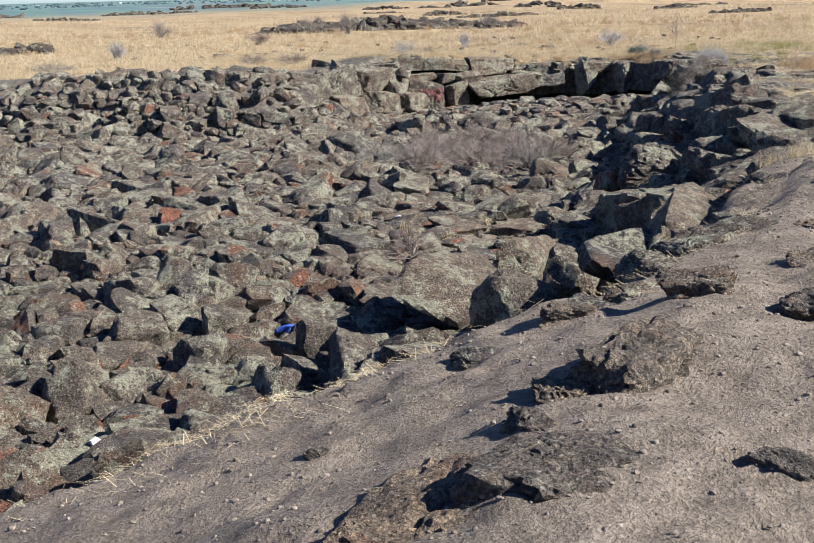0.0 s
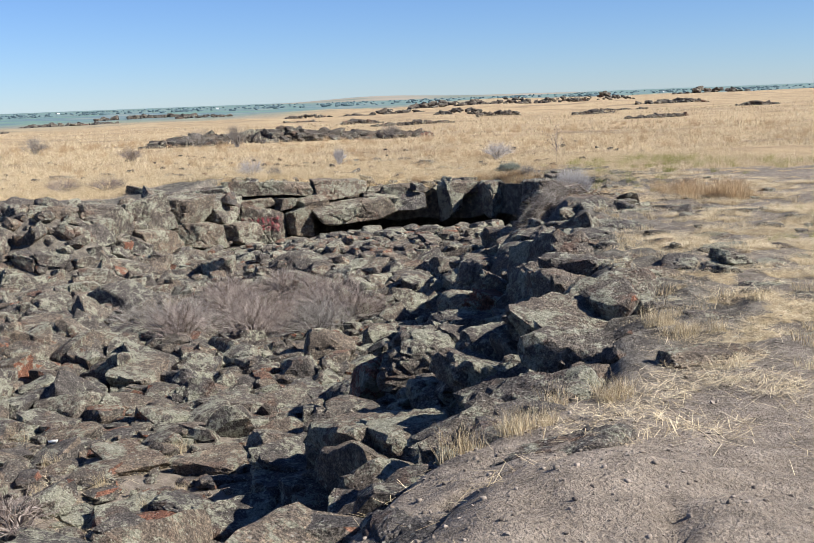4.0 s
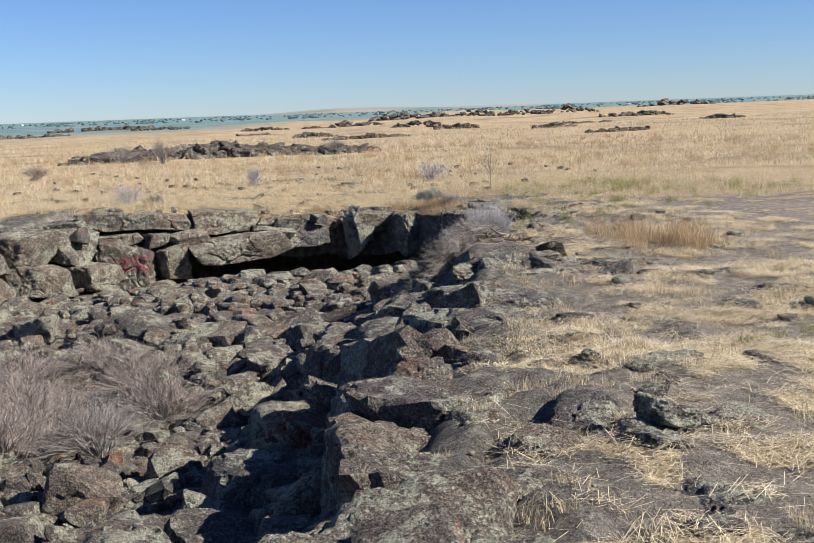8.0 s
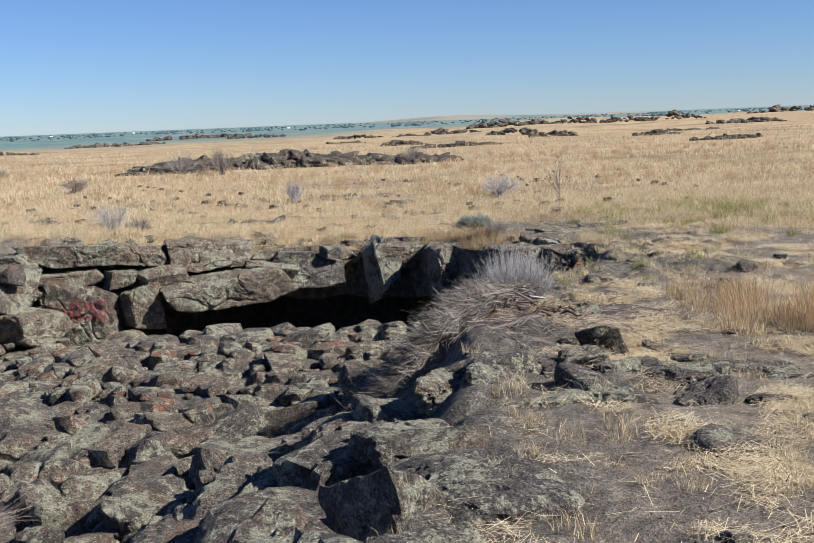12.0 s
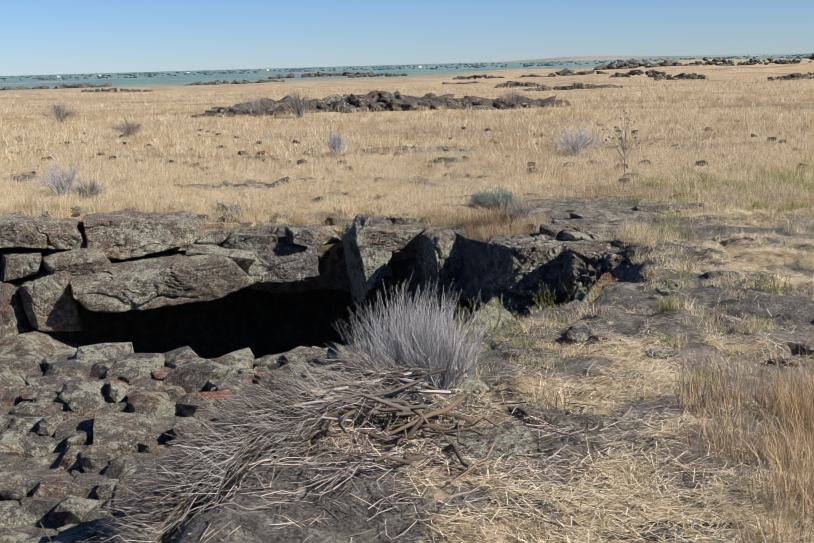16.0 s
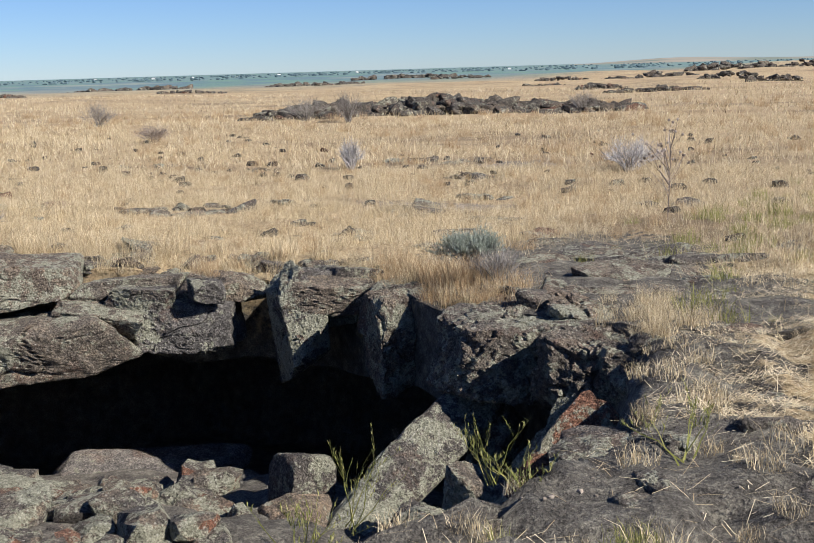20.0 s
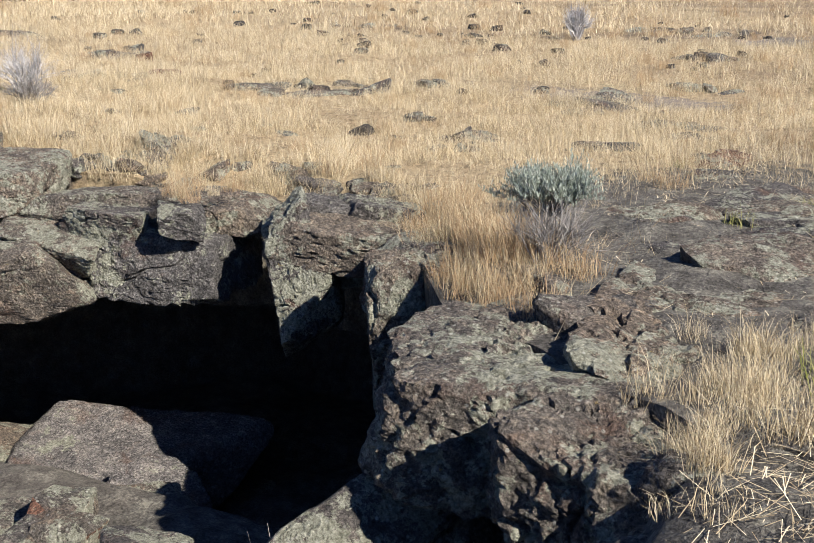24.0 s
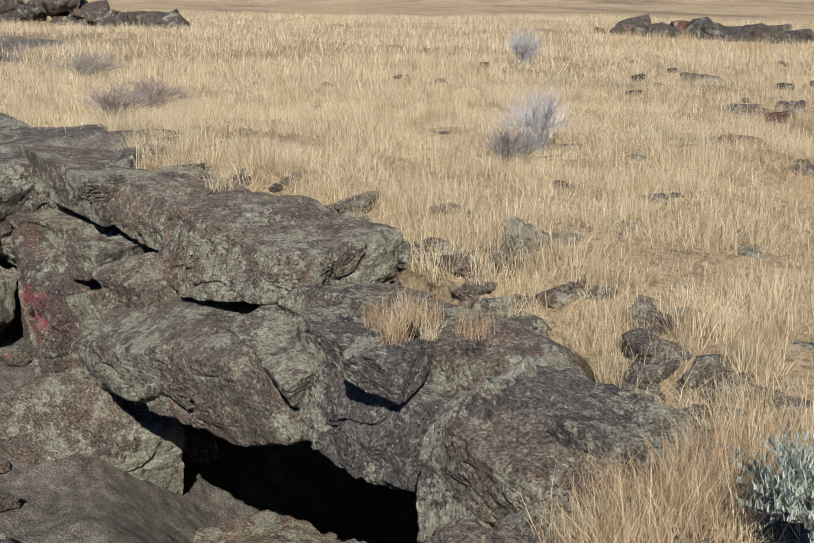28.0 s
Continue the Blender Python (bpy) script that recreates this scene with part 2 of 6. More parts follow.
def basalt(name, dark=0.060, brown=0.4, lichen=0.5, red=0.06, island=False):
    """Weathered vesicular basalt, finely speckled with grey-green lichen; some stones baked red."""
    m, nt, b = material(name, 0.92)
    g = nt.nodes.new("ShaderNodeNewGeometry")
    info = nt.nodes.new("ShaderNodeObjectInfo")
    rnd = g.outputs["Random Per Island"] if island else info.outputs["Random"]
    pos = g.outputs["Position"]
    big = noise_node(nt, pos, 1.9, 4, 0.6)
    mid = noise_node(nt, pos, 6, 5, 0.7)
    fine = noise_node(nt, pos, 22, 5, 0.8)
    grain = noise_node(nt, pos, 64, 4, 0.8)
    base = ramp(nt, calc(nt, 'ADD', calc(nt, 'MULTIPLY', mid, 0.45), calc(nt, 'MULTIPLY', fine, 0.55)), (0.38, (dark * 0.40, dark * 0.37, dark * 0.35)), (0.51, (dark * 1.0, dark * (0.96 - 0.06 * brown), dark * (0.92 - 0.11 * brown))), (0.63, (dark * 1.9, dark * (1.9 - 0.22 * brown), dark * (1.85 - 0.42 * brown))))
    warm = ramp(nt, rnd, (0.0, (0.72, 0.73, 0.77)), (0.55, (1.0, 0.97, 0.92)), (0.995 - red, (1.25, 1.12, 0.98)), (0.998 - red * 0.7, (1.25, 0.82, 0.66)), (1.0, (1.6, 0.80, 0.58)))
    base = blend(nt, 1.0, base, warm, "MULTIPLY")
    base = blend(nt, 0.9, base, ramp(nt, grain, (0.36, grey(0.25)), (0.50, grey(0.95)), (0.64, grey(2.0))), 'MULTIPLY')
    rust = ramp(nt, noise_node(nt, pos, 2.3, 6, 0.68, 0.6), (0.55, grey(0)), (0.66, grey(0.6)))
    base = blend(nt, rust, base, ramp(nt, grain, (0.36, (0.055, 0.032, 0.023)), (0.62, (0.23, 0.135, 0.095))))
    # lichen: crusts of a few centimetres that gather on parts of the stone
    where = calc(nt, "ADD", calc(nt, "MULTIPLY", big, 0.6), calc(nt, "MULTIPLY", mid, 0.4))
    crusts = noise_node(nt, pos, 13, 8, 0.80, 0.2)
    edge = calc(nt, "ADD", crusts, calc(nt, "MULTIPLY", calc(nt, "SUBTRACT", where, 0.5), 1.3))
    lich = ramp(nt, edge, (0.600 - 0.16 * lichen, grey(0)), (0.625 - 0.16 * lichen, grey(0.9)))
    lcol = ramp(nt, calc(nt, 'ADD', calc(nt, 'MULTIPLY', fine, 0.45), calc(nt, 'MULTIPLY', grain, 0.55)), (0.38, (0.10, 0.100, 0.072)), (0.50, (0.27, 0.268, 0.205)), (0.62, (0.48, 0.475, 0.385)))
    base = blend(nt, lich, base, lcol)
    spots = node(nt, "ShaderNodeTexVoronoi", Scale=17.0)
    nt.links.new(pos, spots.inputs["Vector"])
    dots = ramp(nt, spots.outputs["Distance"], (0.10, grey(1.0)), (0.17, grey(0)))
    base = blend(nt, calc(nt, "MULTIPLY", dots, big), base, (0.50, 0.49, 0.43))
    gold = ramp(nt, noise_node(nt, pos, 17, 6, 0.75, 0.6), (0.67, grey(0)), (0.72, grey(0.8)))
    base = blend(nt, calc(nt, "MULTIPLY", gold, 0.7), base, (0.38, 0.26, 0.05))
    nt.links.new(base, b.inputs["Base Color"])
    pits = node(nt, "ShaderNodeTexVoronoi", Scale=34.0)
    nt.links.new(pos, pits.inputs["Vector"])
    holes = ramp(nt, pits.outputs["Distance"], (0.12, grey(0.0)), (0.42, grey(1.0)))
    bumped(nt, b, ((mid, 0.35), (fine, 0.7), (grain, 0.6), (holes, 0.25)), 0.05)
    return m


BASALT = basalt("basalt_boulder", 0.130, 1.1, 0.42, 0.004)
RUBBLE = basalt("basalt_rubble", 0.125, 1.2, 0.38, 0.07, True)
CLIFF = basalt("basalt_cliff", 0.140, 1.4, 0.50, 0.004)
DUSTY = basalt("dusty_basalt", 0.15, 1.5, -0.2, 0.0)
RED_ROCK = basalt("baked_red_basalt", 0.10, 0.9, 0.10, 0.99)
DARK_LAVA = basalt("dark_lava", 0.072, 1.3, 0.0, 0.05)
CAVE_ROCK = basalt("cave_basalt", 0.05, 0.4, 0.0, 0.02)


def ground_material():
    m, nt, b = material("dry_ground", 0.95)
    g = nt.nodes.new("ShaderNodeNewGeometry")
    pos = g.outputs["Position"]
    at = nt.nodes.new("ShaderNodeVertexColor")
    at.layer_name = "cover"
    sep = nt.nodes.new("ShaderNodeSeparateColor")
    nt.links.new(at.outputs[0], sep.inputs[0])
    straw_c, rubble_c, far_c = sep.outputs[0], sep.outputs[1], sep.outputs[2]
    fine, mid, big = noise_node(nt, pos, 60, 4, 0.7), noise_node(nt, pos, 8, 5, 0.6), noise_node(nt, pos, 0.9, 4)
    soil = ramp(nt, calc(nt, "ADD", calc(nt, "MULTIPLY", fine, 0.5), calc(nt, "MULTIPLY", mid, 0.5)), (0.36, (0.11, 0.091, 0.075)), (0.50, (0.25, 0.209, 0.170)), (0.62, (0.375, 0.317, 0.262)))
    soil = blend(nt, ramp(nt, big, (0.35, grey(0)), (0.7, grey(0.3))), soil, (0.34, 0.28, 0.22))
    lava = ramp(nt, calc(nt, "ADD", calc(nt, "MULTIPLY", fine, 0.5), calc(nt, "MULTIPLY", mid, 0.5)), (0.38, (0.035, 0.032, 0.028)), (0.52, (0.125, 0.114, 0.099)), (0.64, (0.28, 0.262, 0.212)))
    wide = noise_node(nt, pos, 0.25, 5, 0.6)
    straw = ramp(nt, calc(nt, "ADD", calc(nt, "MULTIPLY", wide, 0.6), calc(nt, "MULTIPLY", mid, 0.4)), (0.32, (0.20, 0.145, 0.088)), (0.46, (0.36, 0.265, 0.157)), (0.56, (0.43, 0.33, 0.20)), (0.72, (0.34, 0.285, 0.175)))
    straw = blend(nt, 0.85, straw, ramp(nt, noise_node(nt, pos, 17, 6, 0.75, 0.8), (0.38, grey(0.42)), (0.50, grey(1.0)), (0.62, grey(1.35))), "MULTIPLY")
    # long brown bands: the plain's low shrubs and their shadows, put into the colour
    stretch = node(nt, "ShaderNodeMapping", Scale=(0.05, 0.16, 0.1))
    nt.links.new(pos, stretch.inputs["Vector"])
    straw = blend(nt, ramp(nt, noise_node(nt, stretch.outputs[0], 1.0, 6, 0.7), (0.52, grey(0)), (0.64, grey(0.75))), straw, (0.17, 0.125, 0.085))
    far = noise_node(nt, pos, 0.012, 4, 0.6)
    # valley fields, their greens mixed with the blue of distance haze
    hazy_crop = ramp(nt, far, (0.40, (0.10, 0.16, 0.18)), (0.48, (0.13, 0.22, 0.18)), (0.55, (0.10, 0.16, 0.19)), (0.62, (0.22, 0.25, 0.22)))
    col = blend(nt, rubble_c, soil, lava)
    mask = calc(nt, "ADD", straw_c, calc(nt, "MULTIPLY", calc(nt, "SUBTRACT", mid, 0.5), 1.5))
    col = blend(nt, ramp(nt, mask, (0.35, grey(0)), (0.6, grey(1))), col, straw)
    col = blend(nt, far_c, col, hazy_crop)
    nt.links.new(col, b.inputs["Base Color"])
    grit = node(nt, "ShaderNodeTexVoronoi", Scale=45.0)
    nt.links.new(pos, grit.inputs["Vector"])
    bumped(nt, b, ((mid, 0.8), (fine, 0.6), (noise_node(nt, pos, 150, 3, 0.7), 0.3), (grit.outputs["Distance"], 0.25)), 0.045)
    return m


GROUND = ground_material()


def plain(name, *cols, scale=20.0, rough=0.85, island=True, through=0.0):
    """A dry or leafy stuff that varies from piece to piece."""
    m, nt, b = material(name, rough)
    g = nt.nodes.new("ShaderNodeNewGeometry")
    fac = calc(nt, "ADD", calc(nt, "MULTIPLY", g.outputs["Random Per Island"], 0.65 if island else 0.0), calc(nt, "MULTIPLY", noise_node(nt, g.outputs["Position"], scale, 3), 0.45 if island else 1.0))
    stops = [(0.2 + 0.6 * k / max(1, len(cols) - 1), c) for k, c in enumerate(cols)]
    col = ramp(nt, fac, *stops)
    nt.links.new(col, b.inputs["Base Color"])
    if through:
        tr = nt.nodes.new("ShaderNodeBsdfTranslucent")
        nt.links.new(col, tr.inputs[0])
        mix = nt.nodes.new("ShaderNodeMixShader")
        mix.inputs[0].default_value = through
        nt.links.new(b.outputs[0], mix.inputs[1])
        nt.links.new(tr.outputs[0], mix.inputs[2])
        nt.links.new(mix.outputs[0], nt.nodes["Material Output"].inputs[0])
    return m


STRAW = plain("dry_grass", (0.14, 0.098, 0.056), (0.44, 0.350, 0.215), (0.59, 0.480, 0.310), (0.77, 0.665, 0.475), scale=2.5, through=0.3)
RUSSET = plain("russet_grass", (0.27, 0.16, 0.085), (0.42, 0.295, 0.17), (0.52, 0.41, 0.26), scale=2, through=0.25)
LAID = plain("laid_straw", (0.19, 0.142, 0.088), (0.45, 0.36, 0.225), (0.72, 0.62, 0.435), scale=3.0)
TWIG = plain("grey_twigs", (0.075, 0.064, 0.054), (0.19, 0.172, 0.155), (0.36, 0.335, 0.31), scale=6)
BROWN_TWIG = plain("brown_twigs", (0.08, 0.062, 0.052), (0.21, 0.168, 0.145), (0.37, 0.32, 0.29), scale=5)
PILE = plain("dead_branch_twigs", (0.045, 0.036, 0.030), (0.125, 0.103, 0.088), (0.29, 0.26, 0.24), scale=5)
SILVER = plain("silver_twigs", (0.17, 0.16, 0.155), (0.36, 0.345, 0.34), (0.54, 0.52, 0.51), scale=6)
SAGE = plain("sage_leaf", (0.17, 0.20, 0.155), (0.29, 0.325, 0.27), (0.40, 0.43, 0.375), scale=6, through=0.2)
WEED = plain("green_weed", (0.15, 0.16, 0.045), (0.26, 0.27, 0.08), (0.37, 0.34, 0.15), scale=5, through=0.3)
WOOD = plain("dead_wood", (0.05, 0.038, 0.028), (0.11, 0.08, 0.056), (0.21, 0.145, 0.092), scale=9)
PEBBLE = plain("soil_pebble", (0.10, 0.083, 0.07), (0.20, 0.168, 0.138), (0.31, 0.262, 0.22), scale=3)
# tree green with aerial haze put into the colour as blue-grey
HAZY_TREE = plain("hazy_far_tree", (0.065, 0.105, 0.125), (0.10, 0.15, 0.165), scale=0.05)


# ---- makers ----
def mesh_of(name, verts, faces, mat, sharp=None):
    """A mesh from rows of vertices and of faces; faces of one size go in as arrays."""
    me = bpy.data.meshes.new(name)
    if isinstance(faces, list):
        me.from_pydata(np.asarray(verts, float).tolist(), [], faces)
    else:
        n, size = faces.shape
        me.vertices.add(len(verts))
        me.vertices.foreach_set("co", np.asarray(verts, np.float32).ravel())
        me.loops.add(n * size)
        me.loops.foreach_set("vertex_index", np.ascontiguousarray(faces, np.int32).ravel())
        me.polygons.add(n)
        me.polygons.foreach_set("loop_start", np.arange(0, n * size, size, dtype=np.int32))
        me.update(calc_edges=True)
    me.materials.append(mat)
    me.polygons.foreach_set("use_smooth", np.full(len(me.polygons), sharp is not None))
    if sharp is not None and sharp < 180:
        me.set_sharp_from_angle(angle=radians(sharp))
    me.update()
    return me


BALLS = {}


def ball(sub):
    if sub not in BALLS:
        bm = bmesh.new()
        bmesh.ops.create_icosphere(bm, subdivisions=sub, radius=1)
        bm.verts.ensure_lookup_table()
        BALLS[sub] = (np.array([v.co[:] for v in bm.verts]), np.array([[v.index for v in f.verts] for f in bm.faces]))
        bm.free()
    return BALLS[sub]


def rock_planes(g, cuts, chip):
    """The faces of a broken block: six of a skewed box and some struck off its corners."""
    n = np.concatenate([np.eye(3), -np.eye(3)]) + g.normal(0, 0.16, (6, 3))
    n /= np.linalg.norm(n, axis=1, keepdims=True)
    d = g.uniform(0.86, 1.0, 6)
    m = g.normal(size=(cuts, 3))
    m /= np.linalg.norm(m, axis=1, keepdims=True)
    return np.concatenate([n, m]), np.concatenate([d, g.uniform(*chip, cuts) * np.abs(m).sum(1) * 0.80])


def rock_shape(seed, sub=3, power=4.0, cuts=7, rough=0.05, size=(1, 1, 1), chip=(0.62, 0.98), wobble=0.05):
    """A broken stone with flat faces, edges rounded the more the lower the power, and a pitted skin."""
    g = np.random.default_rng(seed)
    v, f = ball(sub)
    n, d = rock_planes(g, cuts, chip)
    p = 4.0 * power
    v = v / ((np.maximum(v @ n.T, 0) / d) ** p).sum(1, keepdims=True) ** (1 / p)
    v = v * (1 + wobble * vnoise(v + seed * 3.1, 0.9, seed)[:, None])
    size = np.asarray(size, float)
    v, s = v * size, float(np.mean(size))
    q = v / s + seed * 1.7
    nrm = v / np.maximum(np.linalg.norm(v, axis=1, keepdims=True), 1e-6)
    warp = q + 0.25 * np.stack([vnoise(q, 1.9, seed + 20 + k) for k in range(3)], 1)
    step = 2.6 * vnoise(warp, 1.5, seed + 30)
    step = np.floor(step) + smooth(0.75, 1.0, step - np.floor(step))
    skin = 0.5 * step + 0.35 * fbm(q, 2.6, 2, seed + 5) + 0.5 * vnoise(q, 7.0, seed + 6) + 0.42 * vnoise(q, 15.0, seed + 7) + 0.26 * vnoise(q, 31.0, seed + 10) - 1.5 * smooth(0.06, 0.0, np.abs(vnoise(warp, 1.3, seed + 8))) - 0.6 * smooth(0.07, 0.0, np.abs(vnoise(warp, 2.9, seed + 9)))
    return v + nrm * (s * rough * skin)[:, None], f


def turned(v, rx=0, ry=0, rz=0):
    return v @ np.array(Euler([radians(a) for a in (rx, ry, rz)]).to_matrix()).T


def part(name, data, parent, label="", kind=""):
    ob = tagged(new(name, data), kind=kind)
    ob.parent = parent
    if label:
        ob["label"] = label
    return ob


class Heap:
    """Gathers many small pieces into one mesh."""

    def __init__(self):
        self.v, self.f, self.n = [], [], 0

    def add(self, v, f):
        self.v.append(v)
        self.f.append(f + self.n)
        self.n += len(v)

    def mesh(self, name, mat, sharp=None):
        return mesh_of(name, np.concatenate(self.v), np.concatenate(self.f), mat, sharp)


def blades(xyz, height, width, lean, rng, flop=0.0, simple=False):
    """Thin bent grass blades, two triangles each, on the given feet. Returns vertices and faces."""
    n = len(xyz)
    a, b = rng.uniform(0, 2 * np.pi, n), rng.uniform(0, 2 * np.pi, n)
    side = np.stack([np.cos(a), np.sin(a), np.zeros(n)], 1) * (width / 2)[:, None]
    out = np.stack([np.cos(b), np.sin(b), np.zeros(n)], 1)
    up = np.array([0, 0, 1.0])
    mid = xyz + out * (height * lean * 0.35)[:, None] + up * (height * 0.55 * (1 - flop))[:, None]
    tip = xyz + out * (height * lean)[:, None] + up * (height * (1 - 0.3 * lean) * (1 - flop))[:, None]
    if simple:
        return np.stack([xyz - side, xyz + side, tip], 1).reshape(-1, 3), np.arange(n)[:, None] * 3 + [0, 1, 2]
    v = np.stack([xyz - side, xyz + side, mid + side * 0.7, mid - side * 0.7, tip], 1).reshape(-1, 3)
    k = np.arange(n)[:, None] * 5
    return v, np.concatenate([k + [0, 1, 2], k + [0, 2, 3], k + [3, 2, 4]])


def rods(a, b, r0, r1, rng, bend=0.0):
    """Three-sided twigs from the rows of a to the rows of b."""
    n = len(a)
    d = b - a
    d /= np.maximum(np.linalg.norm(d, axis=1, keepdims=True), 1e-9)
    u = np.cross(d, np.where(np.abs(d[:, 2:]) > 0.9, [[1.0, 0, 0]], [[0, 0, 1.0]]))
    u /= np.linalg.norm(u, axis=1, keepdims=True)
    w = np.cross(d, u)
    mid = (a + b) / 2 + rng.normal(size=(n, 3)) * bend * np.linalg.norm(b - a, axis=1, keepdims=True)
    rings = []
    for c, r in ((a, r0), (mid, (r0 + r1) / 2), (b, r1)):
        for k in range(3):
            t = 2 * np.pi * k / 3
            rings.append(c + (u * math.cos(t) + w * math.sin(t)) * np.reshape(r, (-1, 1)))
    v = np.stack(rings, 1).reshape(-1, 3)
    k = np.arange(n)[:, None] * 9
    f = []
    for s in (0, 3):
        for j in range(3):
            p, q = s + j, s + (j + 1) % 3
            f += [k + [p, q, q + 3], k + [p, q + 3, p + 3]]
    return v, np.concatenate(f)


# ---- the ground, one sheet to the horizon ----
def spaced(lo, hi, step, far, grow, dense):
    a, b = dense
    mid = list(np.arange(lo, a, step)) + list(np.arange(a, b, step / 2)) + list(np.arange(b, hi + step / 2, step))
    mid[-1] = hi
    out, s = [hi], step
    while out[-1] < far:
        s *= grow
        out.append(out[-1] + s)
    back, s = [lo], step
    while back[-1] > -far:
        s *= grow
        back.append(back[-1] - s)
    return np.array(back[:0:-1] + mid + out[1:])


def straw_cover(x, y):
    """Where dry grass stands thick: 1 on the open plain, less on the trodden ground and the bare lava."""
    t, near = sunk(x, y)
    p = flat(x, y)
    field = smooth(0.0, 1.2, near - 0.5 + 0.5 * vnoise(p, 0.8, 31))
    beside = smooth(-1.0, 1.5, y - 31.0 - 0.25 * (x - 8)) + smooth(8.0, 16.0, x - 0.12 * y - 3) + smooth(0, 3, -x - 3.0) * smooth(18, 26, y)
    pad = np.exp(-(((x - 7.6) / 1.6) ** 2 + ((y - 34.6) / 2.2) ** 2) ** 2) + 0.9 * np.exp(-(((x - 9.5) / 2.4) ** 2 + ((y - 32.2) / 1.2) ** 2) ** 2)
    pad = pad + 0.8 * np.exp(-(((x - 5.3) / 1.6) ** 2 + ((y - 40.2) / 0.7) ** 2) ** 2) + 0.9 * np.exp(-(((x - 5.8) / 1.2) ** 2 + ((y - 48) / 1.6) ** 2) ** 2)
    return np.clip(field * np.clip(beside, 0, 1) * (1 - np.clip(pad, 0, 1)), 0, 1)


def make_ground():
    xs, ys = spaced(-9.0, 12.0, 0.10, 4600, 1.15, (-1.5, 3.8)), spaced(-1.0, 38.5, 0.10, 4600, 1.15, (2.0, 9.5))
    X, Y = np.meshgrid(xs, ys)
    x, y = X.ravel(), Y.ravel()
    z = land(x, y)
    nx, ny = len(xs), len(ys)
    i = (np.arange(ny - 1)[:, None] * nx + np.arange(nx - 1)).ravel()
    me = mesh_of("ground", np.stack([x, y, z], 1), np.stack([i, i + 1, i + nx + 1, i + nx], 1), GROUND, 180)
    t, near = sunk(x, y)
    r = np.hypot(x - 5, y - 20)
    col = np.zeros((len(x), 4), np.float32)
    trod = smooth(0.55, 0.0, np.hypot(x + 0.5, y - 6.0) / 9)
    p = flat(x, y)
    mats = smooth(-0.05, 0.55, vnoise(p, 1.5, 81) + 0.8 * vnoise(p, 3.6, 82)) * smooth(0.2, 0.9, near) * smooth(10.5, 12.0, y + 0.35 * x - 1.3) * (x > 2) * smooth(37, 34, y)
    col[:, 0] = np.maximum(straw_cover(x, y), 0.66 * mats)
    col[:, 1] = np.clip(np.maximum(0.65 * smooth(0.15, 0.5, t) * (1 - 0.8 * trod), 0.8 * smooth(1.6, 0.3, near) * smooth(9, 12, y)) * (1 - 0.85 * np.exp(-(((x - 0.8) / 2.2) ** 2 + ((y - 13.2) / 3.0) ** 2))) + 0.5 * (straw_cover(x, y) < 0.2) * smooth(29, 31, y) * (near > 0), 0, 1)
    col[:, 1] = np.maximum(col[:, 1], 0.95 * np.clip(crust_share(x, y, near), 0, 1))
    col[:, 1] = np.maximum(col[:, 1], 0.45 * smooth(9.5, 12, y) * smooth(6, 3, near) * (near > 0) * (x > 2) * smooth(34, 31, y))
    # how far out the valley fields with haze in their colour set in
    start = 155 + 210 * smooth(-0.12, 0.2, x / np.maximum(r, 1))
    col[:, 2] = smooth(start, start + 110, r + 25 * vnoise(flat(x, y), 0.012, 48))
    col[:, 3] = 1
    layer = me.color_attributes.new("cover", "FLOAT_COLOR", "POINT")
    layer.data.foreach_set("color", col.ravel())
    tagged(new("ground", me), "dry grey-brown soil, bare lava and straw-coloured plain", "ground", kind="structure")


make_ground()

# ---- cave: roof, blocks of its mouth ----
MOUTH_X = [-2.4, -1.0, 0.2, 1.2, 2.6, 4.3, 5.3, 6.0, 6.8, 7.5, 8.3, 10.0]
MOUTH_Y = [32.9, 33.0, 33.0, 33.5, 34.2, 34.6, 34.4, 33.7, 32.6, 32.0, 31.4, 31.1]


